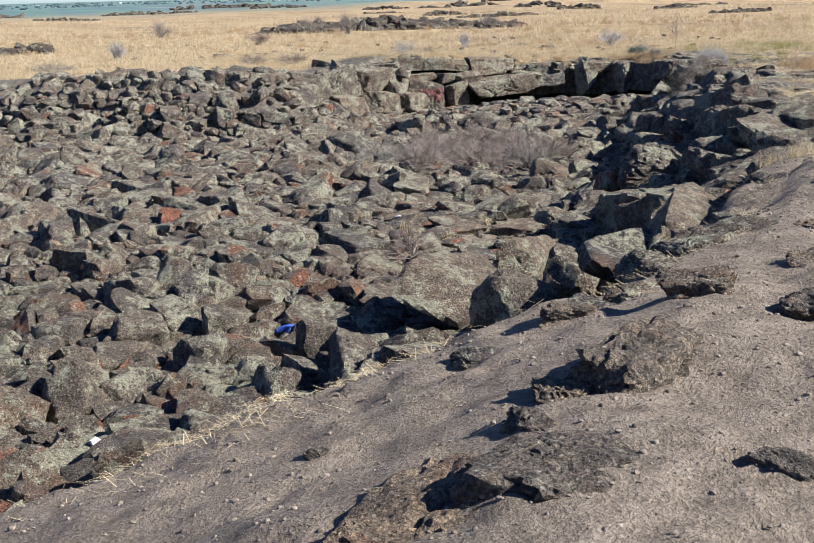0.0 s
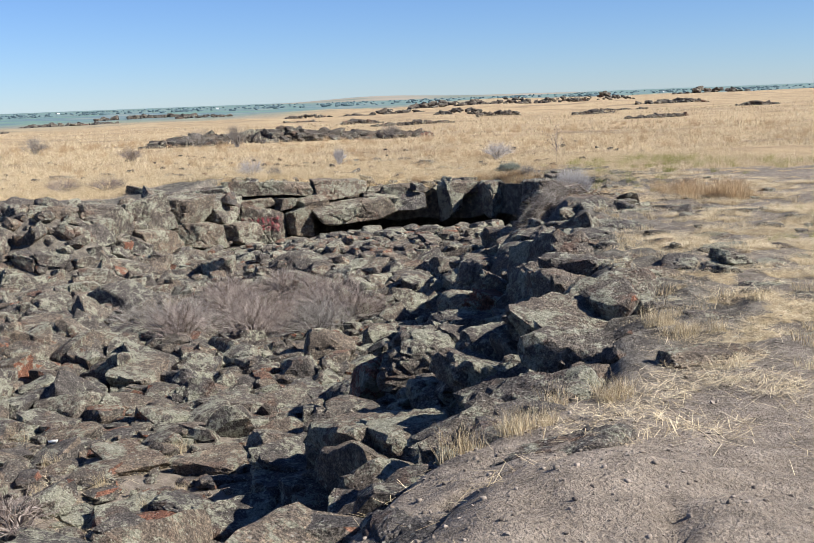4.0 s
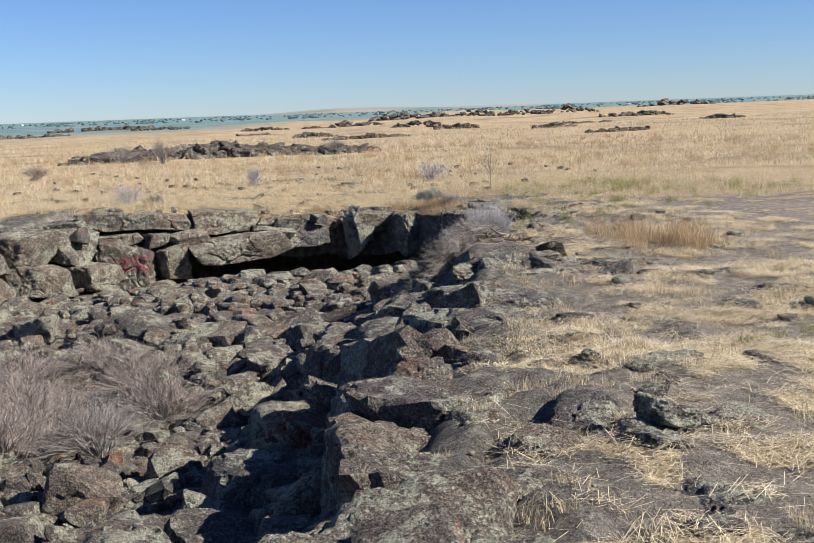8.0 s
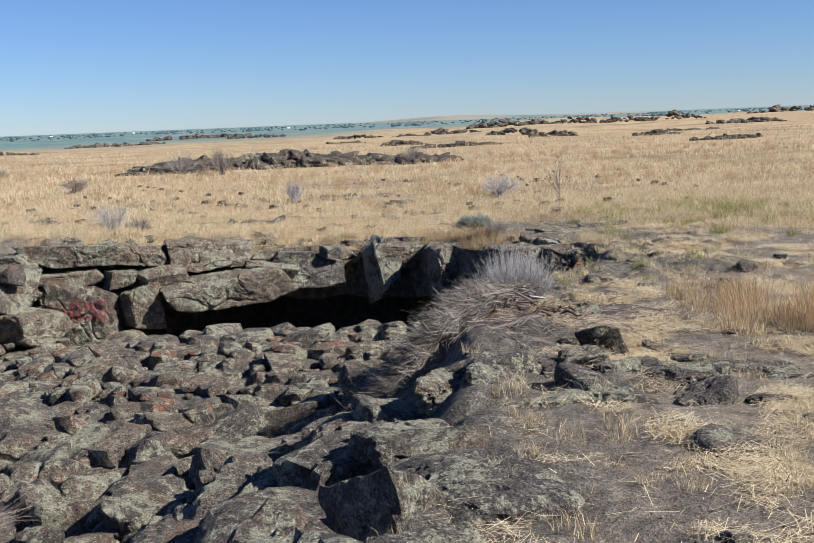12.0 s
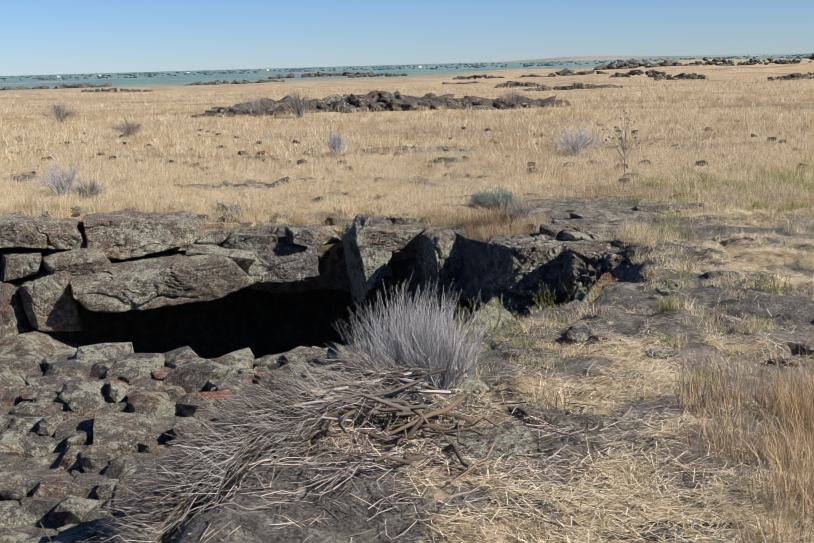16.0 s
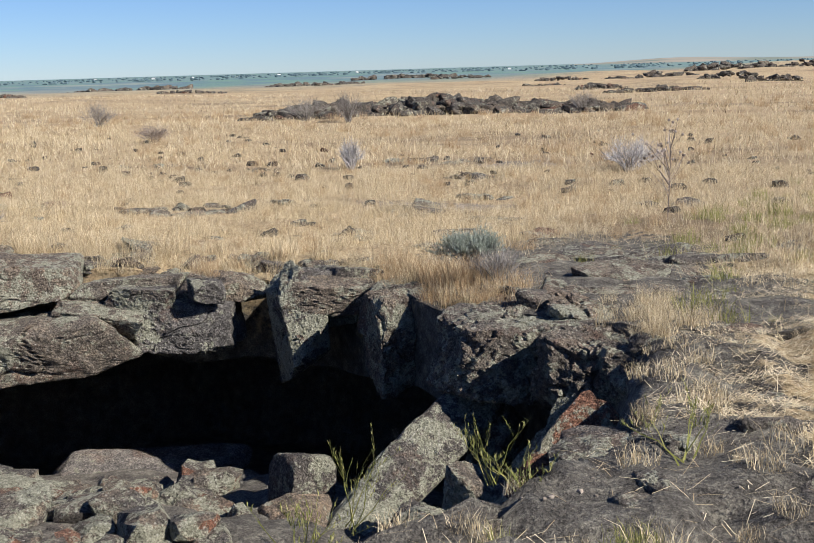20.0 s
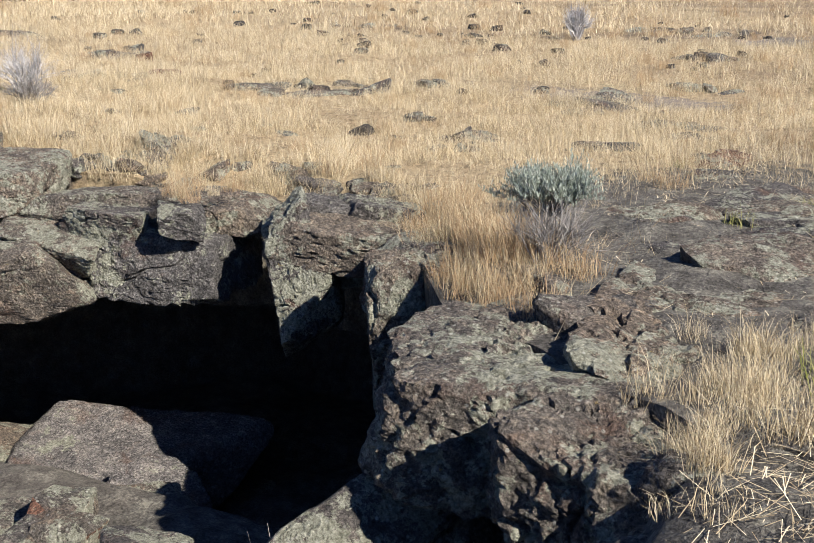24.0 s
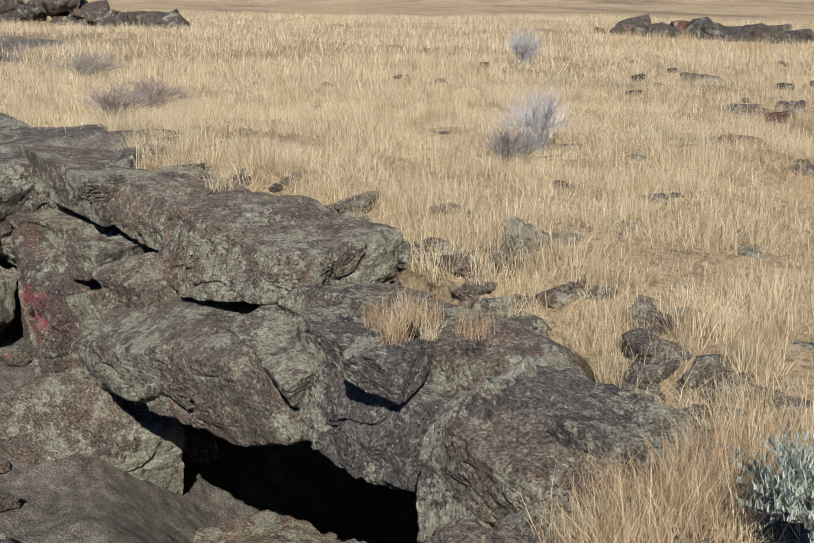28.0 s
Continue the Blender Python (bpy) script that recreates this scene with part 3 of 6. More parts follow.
def make_roof():
    nu, nv = 90, 60
    top, low = [], []
    for v in range(nv):
        x = np.linspace(-2.4, 10.0, nu)
        k = (v / (nv - 1)) ** 1.3
        y = np.interp(x, MOUTH_X, MOUTH_Y) * (1 - k) + 40.0 * k
        edge = np.minimum(np.minimum(x + 2.4, 10.0 - x), 40.0 - y)
        p = flat(x, y)
        z = land_top(x, y) + 0.02 - 0.12 * smooth(0.6, 0.0, edge)
        top.append(np.stack([x, y, z], 1))
        low.append(np.stack([x, y, z - np.where(edge < 0.3, 0.03, 0.75) - 0.12 * vnoise(p, 1.1, 41) * (edge > 0.3)], 1))
    top, low = np.array(top), np.array(low)
    verts = np.concatenate([top.reshape(-1, 3), low.reshape(-1, 3)])
    n = nu * nv
    f = []
    for v in range(nv - 1):
        for u in range(nu - 1):
            a = v * nu + u
            f += [[a, a + 1, a + nu + 1, a + nu], [n + a, n + a + nu, n + a + nu + 1, n + a + 1]]
    for u in range(nu - 1):
        f.append([u, n + u, n + u + 1, u + 1])
        a = (nv - 1) * nu + u
        f.append([a, a + 1, n + a + 1, n + a])
    for v in range(nv - 1):
        a, b = v * nu, v * nu + nu - 1
        f += [[a, a + nu, n + a + nu, n + a], [b, n + b, n + b + nu, b + nu]]
    me = mesh_of("cave_roof", verts, f, GROUND, 50)
    x, y = verts[:, 0], verts[:, 1]
    col = np.zeros((len(verts), 4), np.float32)
    col[:, 0] = straw_cover_top(x, y)
    back = y - np.interp(x, MOUTH_X, MOUTH_Y)
    col[:n, 1] = 0.95
    col[:, 0] *= smooth(-0.1, 0.2, back + 0.2 * vnoise(flat(x, y), 2.2, 36))
    col[n:, 0], col[n:, 1], col[:, 3] = 0, 1, 1
    layer = me.color_attributes.new("cover", "FLOAT_COLOR", "POINT")
    layer.data.foreach_set("color", col.ravel())
    tagged(new("cave_roof", me), "lava crust roof of the cave with dry grass on it", "cave roof", kind="structure")


def land_top(x, y):
    p = flat(x, y)
    back = y - np.interp(x, MOUTH_X, MOUTH_Y)
    brow = smooth(0.75, 0.0, back) * (0.20 + 0.08 * vnoise(p, 1.6, 35)) * smooth(9.5, 6.5, x)
    return plateau(x, y) - brow + 0.030 * vnoise(p, 1.7, 21) + 0.018 * vnoise(p, 4.1, 22) + smooth(35.5, 34, y) * smooth(5.5, 6.5, x) * (0.06 * np.abs(vnoise(p, 1.9, 26)) + 0.03 * vnoise(p, 6.5, 29))


def straw_cover_top(x, y):
    p = flat(x, y)
    back = y - np.interp(x, MOUTH_X, MOUTH_Y)
    pad = np.exp(-(((x - 7.6) / 1.6) ** 2 + ((y - 34.6) / 2.2) ** 2) ** 2) + 0.9 * np.exp(-(((x - 9.5) / 2.4) ** 2 + ((y - 32.2) / 1.2) ** 2) ** 2)
    return np.clip(smooth(-0.45, 0.05, back + 0.3 * vnoise(p, 1.2, 31)) * (1 - np.clip(pad, 0, 1)), 0, 1)


make_roof()

# the cliff's own frame: along it, out of it
ALONG, OUT = np.array([0.953, 0.302, 0]), np.array([0.302, -0.953, 0])


def wall_block(name, label, s0, s1, z0, z1, deep, out=0.0, seed=0, tilt=0.0, turn=0.0, power=6.0, rough=0.05, mat=None, cuts=5):
    """A block of the cave's mouth: from s0 to s1 along the wall, from z0 up to z1, and how far it stands out."""
    v, f = rock_shape(seed, 6, power * 1.7, cuts, rough, ((s1 - s0) / 2, deep / 2, (z1 - z0) / 2), (0.86, 1.08), 0.04)
    ob = new(name, mesh_of(name, turned(v, 0, tilt, 17.6 + turn), f, mat or CLIFF, 24))
    ob.location = ALONG * (s0 + s1) / 2 + OUT * (-30.70 + out - deep / 2) + np.array([0, 0, (z0 + z1) / 2])
    return tagged(ob, label, "rock", "blocks of the cave mouth")


PALE_ROCK = basalt("pale_dusty_basalt", 0.25, 1.1, -0.1, 0.0)
LICHENED = basalt("lichened_basalt", 0.13, 1.2, 0.95, 0.0)
REDDISH = basalt("reddish_basalt", 0.14, 0.7, 0.3, 0.9)


def painted_rock():
    """Cliff basalt with faded red strokes in one place."""
    m = basalt("painted_basalt", 0.115, 1.6, 0.25, 0.0)
    nt = m.node_tree
    b = nt.nodes["Principled BSDF"]
    tc = nt.nodes.new("ShaderNodeTexCoord")
    sep = nt.nodes.new("ShaderNodeSeparateXYZ")
    nt.links.new(tc.outputs["Object"], sep.inputs[0])
    wave = node(nt, "ShaderNodeTexWave", Scale=2.6, Distortion=3.5, Detail=2.0)
    nt.links.new(tc.outputs["Object"], wave.inputs["Vector"])
    band = ramp(nt, calc(nt, "ABSOLUTE", calc(nt, "SUBTRACT", sep.outputs[2], 0.20)), (0.13, grey(1)), (0.20, grey(0)))
    ends = ramp(nt, calc(nt, "ABSOLUTE", calc(nt, "SUBTRACT", sep.outputs[0], 0.12)), (0.40, grey(1)), (0.52, grey(0)))
    worn = ramp(nt, noise_node(nt, tc.outputs["Object"], 14, 4, 0.7), (0.42, grey(0)), (0.56, grey(1)))
    mask = calc(nt, "MULTIPLY", calc(nt, "MULTIPLY", calc(nt, "MULTIPLY", band, ends), worn), calc(nt, "ADD", calc(nt, "MULTIPLY", wave.outputs["Fac"], 0.7), 0.25))
    old = b.inputs["Base Color"].links[0].from_socket
    nt.links.new(blend(nt, calc(nt, "MULTIPLY", mask, 0.95), old, (0.36, 0.05, 0.075)), b.inputs["Base Color"])
    return m


wall_block("basalt_block", "grey basalt block with faded red paint on its face", 9.45, 10.95, -2.15, -0.98, 1.2, 0.20, 101, 4, -4, mat=painted_rock())
wall_block("basalt_block", "orange-brown baked face of the wall beside the paint", 8.3, 9.5, -2.2, -1.25, 1.2, 0.0, 112, 3, -6, mat=RED_ROCK)
wall_block("basalt_slab", "dark slab over the orange-brown face", 7.6, 9.6, -1.3, -0.86, 1.2, 0.08, 114, 4, -4)
wall_block("basalt_slab", "long lichen-spotted basalt slab on top of the wall", 7.2, 8.6, -0.92, -0.45, 1.0, -0.15, 113, 3, -4)
wall_block("basalt_slab", "flat lichen-spotted basalt slab on top of the wall", 8.55, 9.75, -0.90, -0.42, 1.0, -0.12, 115, -2, 3)
wall_block("basalt_slab", "broad lichen-spotted basalt slab on top of the wall", 9.7, 10.75, -0.74, -0.40, 1.0, -0.16, 102, 3)
wall_block("basalt_slab", "narrow dark slab wedged under the top slabs", 9.65, 10.6, -1.02, -0.76, 0.8, -0.05, 116, -4, 5)
wall_block("basalt_slab", "lichened slab at the end of the top course", 10.7, 11.68, -0.78, -0.44, 0.9, -0.22, 110, 6, -5)
wall_block("basalt_block", "square block with pale lichen in the wall", 10.62, 11.08, -1.08, -0.80, 0.6, 0.02, 117, -3, 8)
wall_block("basalt_block", "dark upright block hanging beside the paint", 10.85, 11.45, -1.78, -1.08, 0.8, 0.10, 118, -10, 6)
wall_block("basalt_block", "jointed basalt block with pale green lichen", 11.08, 11.95, -1.20, -0.76, 0.9, 0.04, 103, -8, 8)
wall_block("basalt_block", "dark rounded basalt block crowned with yellow lichen", 11.66, 13.08, -0.90, -0.45, 0.95, -0.20, 104, -3, 3, cuts=9)
wall_block("basalt_slab", "thick overhanging basalt slab with grey-green lichen", 11.72, 13.48, -1.56, -0.93, 1.1, 0.26, 105, -4, 0, cuts=9)
wall_block("basalt_slab", "shelf stone under the dark block", 12.85, 13.62, -1.12, -0.82, 0.8, 0.02, 119, 5, -4)
wall_block("basalt_block", "cracked reddish basalt block over the cave", 13.42, 14.66, -1.34, -0.80, 1.0, 0.06, 106, 3, -7, mat=REDDISH, cuts=9)
wall_block("basalt_slab", "thin lichened slab on the reddish block", 13.35, 14.05, -0.90, -0.70, 0.7, -0.02, 120, 4, -6)
wall_block("basalt_block", "rough basalt ledge block under dry tufts", 13.1, 14.1, -0.88, -0.66, 0.6, -0.28, 107, 0, 6)
wall_block("basalt_block", "rough basalt ledge block under dry tufts", 14.0, 14.8, -0.92, -0.68, 0.6, -0.28, 148, 3, -6)
wall_block("wedge_stone", "small brown wedge stone caught under the ledge", 14.15, 14.45, -0.84, -0.62, 0.32, 0.10, 109, 8, 20, mat=REDDISH)
wall_block("hanging_block", "pale lichened block hanging beside a cleft", 14.92, 15.36, -1.50, -0.60, 0.62, 0.36, 108, -14, 14, mat=LICHENED, cuts=9)
wall_block("basalt_block", "narrow block with a red streak behind the cleft", 15.02, 15.55, -1.02, -0.58, 0.6, 0.20, 149, 4, 18, mat=REDDISH)
wall_block("basalt_block", "square basalt block behind the cleft", 15.3, 15.9, -1.15, -0.60, 0.7, 0.12, 111, 4, 20, mat=LICHENED)


def boulder(name, label, x, y, z, size, turn=(0, 0, 0), seed=1, power=4.0, cuts=11, rough=0.05, mat=None, sub=4, group="boulders of the pit", sharp=24, chip=(0.55, 0.95)):
    v, f = rock_shape(seed, sub, 0.55 * power if group == "great lumps of the bank" else max(5.0, power * 1.5), cuts, rough, np.array(size) / 2, chip)
    ob = new(name, mesh_of(name, turned(v, *turn), f, mat or BASALT, sharp))
    ob.location = (x, y, z)
    return tagged(ob, label, "rock", group)


PINK_ROCK = basalt("pinkish_basalt", 0.17, 1.7, 0.2, 0.0)
CORNER = dict(mat=CLIFF, sub=5, chip=(0.75, 1.0))
GREAT = dict(mat=CLIFF, sub=6, chip=(0.75, 1.0))
boulder("boulder", "big rounded boulder with cracks and lichen at the cave's corner", 7.42, 32.05, -0.80, (1.35, 1.6, 0.72), (0, 3, 22), 121, 3.0, 8, 0.07, **GREAT)
boulder("basalt_ledge", "grey lava crust joining the boulder to the bank", 8.0, 32.45, -0.84, (1.0, 1.5, 0.70), (0, 3, 8), 170, 4, 8, 0.07, **GREAT)
boulder("basalt_block", "lumpy lichened lava beside the corner boulder", 8.02, 31.35, -0.82, (0.85, 0.75, 0.62), (0, 5, -20), 151, 3, 8, 0.08, **GREAT)
boulder("basalt_pillar", "rough basalt pillar with yellow lichen beside the hanging block", 6.18, 33.22, -1.08, (0.42, 0.5, 0.92), (0, 0, 30), 122, 4, 8, 0.07, **GREAT)
boulder("basalt_ledge", "lumpy basalt ledge under russet grass", 6.35, 33.55, -0.80, (1.0, 0.7, 0.42), (0, 0, -30), 123, 5, 6, 0.06, **CORNER)
boulder("basalt_ledge", "flat basalt crust at the edge over the cave", 5.55, 33.85, -0.80, (1.05, 0.65, 0.38), (0, 2, 10), 152, 6, 6, 0.05, **CORNER)
boulder("basalt_ledge", "rough lava lip of the shaded corner", 8.45, 31.2, -0.88, (0.8, 0.7, 0.6), (0, 0, 20), 153, 5, 8, 0.08, **CORNER)
boulder("basalt_ledge", "cracked lava edge of the bank", 8.55, 30.3, -0.95, (0.55, 1.4, 0.75), (0, 0, 5), 154, 5, 8, 0.07, **CORNER)
boulder("basalt_block", "great grey block with a flat top and pitted side", 1.05, 32.32, -2.22, (1.45, 1.15, 0.90), (0, -4, 20), 124, 7, 7, 0.04, **GREAT)
boulder("boulder", "pale rounded boulder in the cave's mouth", 3.25, 33.65, -2.86, (1.35, 1.0, 0.80), (3, 3, 12), 125, 4, 8, 0.03, PALE_ROCK, 6, chip=(0.75, 1.0))
boulder("basalt_slab", "flat grey slab beside the pale boulder", 2.3, 33.55, -3.05, (1.1, 0.9, 0.75), (-4, 4, 30), 155, 5, 8, 0.04, **CORNER)
boulder("basalt_block", "pale grey block below the lip of the cave", 4.2, 33.35, -2.85, (0.75, 0.7, 0.65), (3, 8, -20), 191, 5, 8, 0.045, PALE_ROCK, 5, chip=(0.75, 1.0))
boulder("basalt_block", "broken grey block at the lip of the cave", 4.65, 32.65, -2.55, (0.6, 0.55, 0.6), (10, 8, 30), 192, 5, 9, 0.05, **CORNER)
boulder("basalt_block", "square lichened block on the rubble's crest", 3.78, 31.15, -1.86, (0.92, 0.55, 0.36), (0, 3, 12), 131, 8, 7, 0.035, LICHENED, 5)
boulder("basalt_slab", "jointed grey slab of the cave's lip", 2.75, 31.35, -1.98, (1.3, 0.95, 0.42), (2, 3, 15), 193, 8, 7, 0.035, **CORNER)
boulder("basalt_slab", "jointed grey slab of the cave's lip", 1.75, 30.9, -1.85, (1.0, 0.9, 0.5), (2, -3, 22), 194, 8, 7, 0.035, **CORNER)
boulder("basalt_block", "dark square block below the lip", 4.55, 31.55, -2.02, (0.6, 0.6, 0.45), (4, 3, 30), 195, 7, 8, 0.04, **CORNER)
boulder("basalt_block", "dark square block below the lip", 4.85, 30.9, -1.88, (0.6, 0.55, 0.42), (0, 6, 5), 196, 7, 8, 0.04, **CORNER)


def leaning(name, label, low, high, wide, thick, roll, seed, mat, power=6, cuts=9):
    """A long stone that leans from a low end to a high end."""
    low, high = Vector(low), Vector(high)
    v, f = rock_shape(seed, 5, power, cuts, 0.045, (wide / 2, thick / 2, (high - low).length / 2), (0.62, 0.98))
    m = (high - low).to_track_quat("Z", "Y").to_matrix() @ Euler((0, 0, radians(roll))).to_matrix()
    ob = new(name, mesh_of(name, v @ np.array(m).T, f, mat, 22))
    ob.location = (low + high) / 2
    tagged(ob, label, "rock", "boulders of the pit")


leaning("basalt_slab", "long leaning slab with a lichened sunlit face", (6.25, 30.15, -2.0), (7.06, 31.68, -1.10), 0.40, 0.34, 25, 126, LICHENED)
leaning("basalt_slab", "pointed leaning stone with pale lichen", (7.15, 31.4, -1.75), (7.38, 31.75, -1.16), 0.30, 0.30, 10, 127, LICHENED)
leaning("basalt_block", "small pale stone in the shaded corner", (7.76, 31.0, -1.2), (7.86, 31.12, -0.90), 0.22, 0.2, 30, 128, LICHENED)
leaning("basalt_slab", "dark slab leaning on the corner of the bank", (7.55, 29.75, -1.55), (8.2, 30.2, -0.70), 0.62, 0.24, 60, 129, CLIFF)
leaning("basalt_slab", "narrow dark slab leaning in the corner", (7.6, 30.7, -1.6), (8.0, 30.9, -0.98), 0.45, 0.2, 40, 159, CLIFF)
boulder("basalt_slab", "small reddish slab among the corner's stones", 7.42, 30.15, -1.28, (0.46, 0.4, 0.3), (8, 10, 30), 160, 5, 9, 0.04, PINK_ROCK, 5)
boulder("basalt_block", "dark broken stone among the corner's stones", 7.15, 29.75, -1.35, (0.5, 0.45, 0.35), (0, 10, -20), 162, 4, 11, 0.05, CLIFF, 5)
boulder("boulder", "brown rounded boulder at the lip of the cave", 6.12, 30.62, -1.72, (0.50, 0.45, 0.5), (0, 10, 30), 130, 4, 9, 0.03, PINK_ROCK, 5)
boulder("basalt_block", "pointed dark stone at the lip of the cave", 5.95, 31.2, -1.65, (0.5, 0.5, 0.55), (0, 10, 45), 156, 4, 14, 0.04, CLIFF, 5)
boulder("basalt_block", "upright lichened stone at the lip of the cave", 5.72, 30.55, -1.78, (0.26, 0.3, 0.5), (0, 14, 20), 163, 5, 11, 0.04, LICHENED, 5)
boulder("basalt_block", "upright dark stone at the lip of the cave", 5.42, 30.7, -1.78, (0.3, 0.35, 0.48), (0, 20, -10), 164, 5, 11, 0.04, CLIFF, 5)
boulder("basalt_block", "grey stone at the lip of the cave", 5.15, 30.85, -1.74, (0.4, 0.4, 0.42), (0, -8, 15), 165, 5, 11, 0.04, CLIFF, 5)
boulder("basalt_block", "dark long boulder lying across the rubble", 1.75, 25.7, -1.55, (1.5, 0.8, 0.6), (5, 4, -18), 132, 5, 9, 0.045)
boulder("basalt_slab", "pale tilted slab in the rubble slope", -1.3, 24.1, -1.7, (1.2, 0.8, 0.5), (12, 22, -35), 133, 6, 8, 0.04)
BANK = dict(mat=BASALT, sub=5, chip=(0.7, 1.0), group="great lumps of the bank")
boulder("boulder", "round humped boulder with a pale seam", 4.98, 19.9, -0.98, (1.15, 1.5, 0.95), (0, 12, 10), 134, 2.6, 6, 0.05, **BANK)
boulder("boulder", "low ribbed boulder beside the humped one", 4.62, 20.7, -1.15, (0.9, 1.1, 0.8), (0, 14, 30), 174, 2.8, 7, 0.06, **BANK)
boulder("boulder", "broad flat-topped lava lump of the bank", 5.28, 20.5, -0.83, (1.5, 1.25, 0.62), (0, 7, -15), 175, 3.2, 7, 0.05, **BANK)
boulder("boulder", "broad flat-topped lava lump of the bank", 6.15, 19.95, -0.42, (1.05, 0.95, 0.50), (0, 4, 20), 176, 3.5, 7, 0.06, **BANK)
boulder("boulder", "grey lava lump above the brushwood", 5.45, 22.0, -0.82, (1.05, 1.3, 0.68), (0, 8, 10), 177, 3.2, 8, 0.06, **BANK)
boulder("boulder", "grey lava lump of the bank", 6.05, 21.6, -0.62, (0.75, 0.8, 0.55), (0, 6, -20), 178, 3.2, 8, 0.06, **BANK)
boulder("boulder", "long dark lava lump low on the bank", 4.72, 22.6, -1.28, (1.0, 1.6, 0.7), (0, 12, -12), 179, 3.0, 8, 0.06, **BANK)
boulder("boulder", "round ribbed boulder on the bank", 2.88, 14.15, -1.42, (0.95, 0.85, 0.62), (0, 12, 0), 135, 2.6, 7, 0.08, **BANK)
boulder("boulder", "rough lichened heap of lava on the bank", 3.50, 14.45, -1.18, (0.95, 0.95, 0.72), (0, 12, 30), 137, 3.2, 10, 0.09, **BANK)
boulder("boulder", "round lava lump on the bank", 4.26, 14.4, -0.66, (0.95, 0.95, 0.68), (0, 8, -30), 138, 2.8, 9, 0.09, **BANK)
boulder("boulder", "long lava lump on the bank", 3.50, 15.5, -1.0, (1.3, 1.15, 0.72), (0, 11, 20), 166, 2.9, 8, 0.08, **BANK)
boulder("boulder", "broad crusted lava lump at the bank's edge", 4.80, 15.3, -0.55, (1.0, 1.5, 0.66), (0, 7, 0), 167, 2.9, 8, 0.08, **BANK)
boulder("boulder", "round dark lava lump below the tufts", 3.80, 12.0, -0.66, (0.6, 0.65, 0.62), (0, 10, 10), 168, 2.8, 9, 0.09, **BANK)
boulder("boulder", "round dark lava lump below the tufts", 3.95, 12.8, -0.68, (0.6, 0.6, 0.6), (0, 12, 40), 169, 2.8, 9, 0.09, **BANK)
boulder("boulder", "broad crusted lava lump at the bank's edge", 4.75, 16.9, -0.68, (1.0, 1.5, 0.72), (0, 9, 8), 201, 2.9, 8, 0.07, **BANK)
boulder("boulder", "broad crusted lava lump at the bank's edge", 5.05, 18.4, -0.70, (1.0, 1.3, 0.72), (0, 8, -10), 202, 2.9, 8, 0.07, **BANK)
boulder("boulder", "grey lava lump low on the bank", 3.9, 17.3, -1.15, (1.0, 1.2, 0.72), (0, 12, 25), 203, 2.9, 8, 0.07, **BANK)
boulder("boulder", "grey lava lump low on the bank", 4.1, 18.9, -1.25, (0.9, 1.1, 0.7), (0, 12, -20), 204, 2.9, 8, 0.07, **BANK)
boulder("basalt_block", "upright brown block among grey rocks", 2.78, 15.65, -1.20, (0.34, 0.34, 0.5), (10, 10, 20), 136, 4, 10, 0.05, REDDISH)
boulder("basalt_slab", "reddish flat slab on the edge of the bank", 2.2, 8.8, -0.33, (0.56, 1.8, 0.36), (-4, 24, -22), 139, 7, 7, 0.035, PINK_ROCK)
boulder("basalt_slab", "dark cracked slab beside the reddish one", 1.62, 8.25, -0.50, (0.62, 1.25, 0.45), (-5, 24, -30), 171, 5, 9, 0.05)
boulder("basalt_block", "pointed dark stone on the edge of the soil", 1.15, 7.9, -0.55, (0.45, 0.5, 0.5), (0, 15, -20), 172, 4, 11, 0.05)
boulder("basalt_block", "grey stone sunk in the edge of the soil", 0.65, 7.3, -0.55, (0.6, 0.5, 0.4), (0, 15, -30), 173, 4, 10, 0.05)
boulder("basalt_slab", "reddish flat stone at the edge of the soil", 1.25, 7.3, -0.28, (0.4, 0.5, 0.2), (-6, 14, -32), 157, 6, 8, 0.035, RED_ROCK)
boulder("basalt_slab", "long leaning slab of grey basalt", 0.35, 10.7, -1.35, (0.75, 1.8, 0.6), (-10, 30, -28), 140, 5, 8, 0.045)
boulder("leaning_slab", "dark leaning slab beside the pale one", 1.15, 11.7, -1.35, (0.5, 1.0, 0.55), (-8, 25, -30), 158, 5, 9, 0.045)
boulder("basalt_block", "brown wedge of broken rock", 2.25, 18.75, -1.55, (0.75, 0.5, 0.5), (0, 18, -15), 141, 4, 12, 0.04)
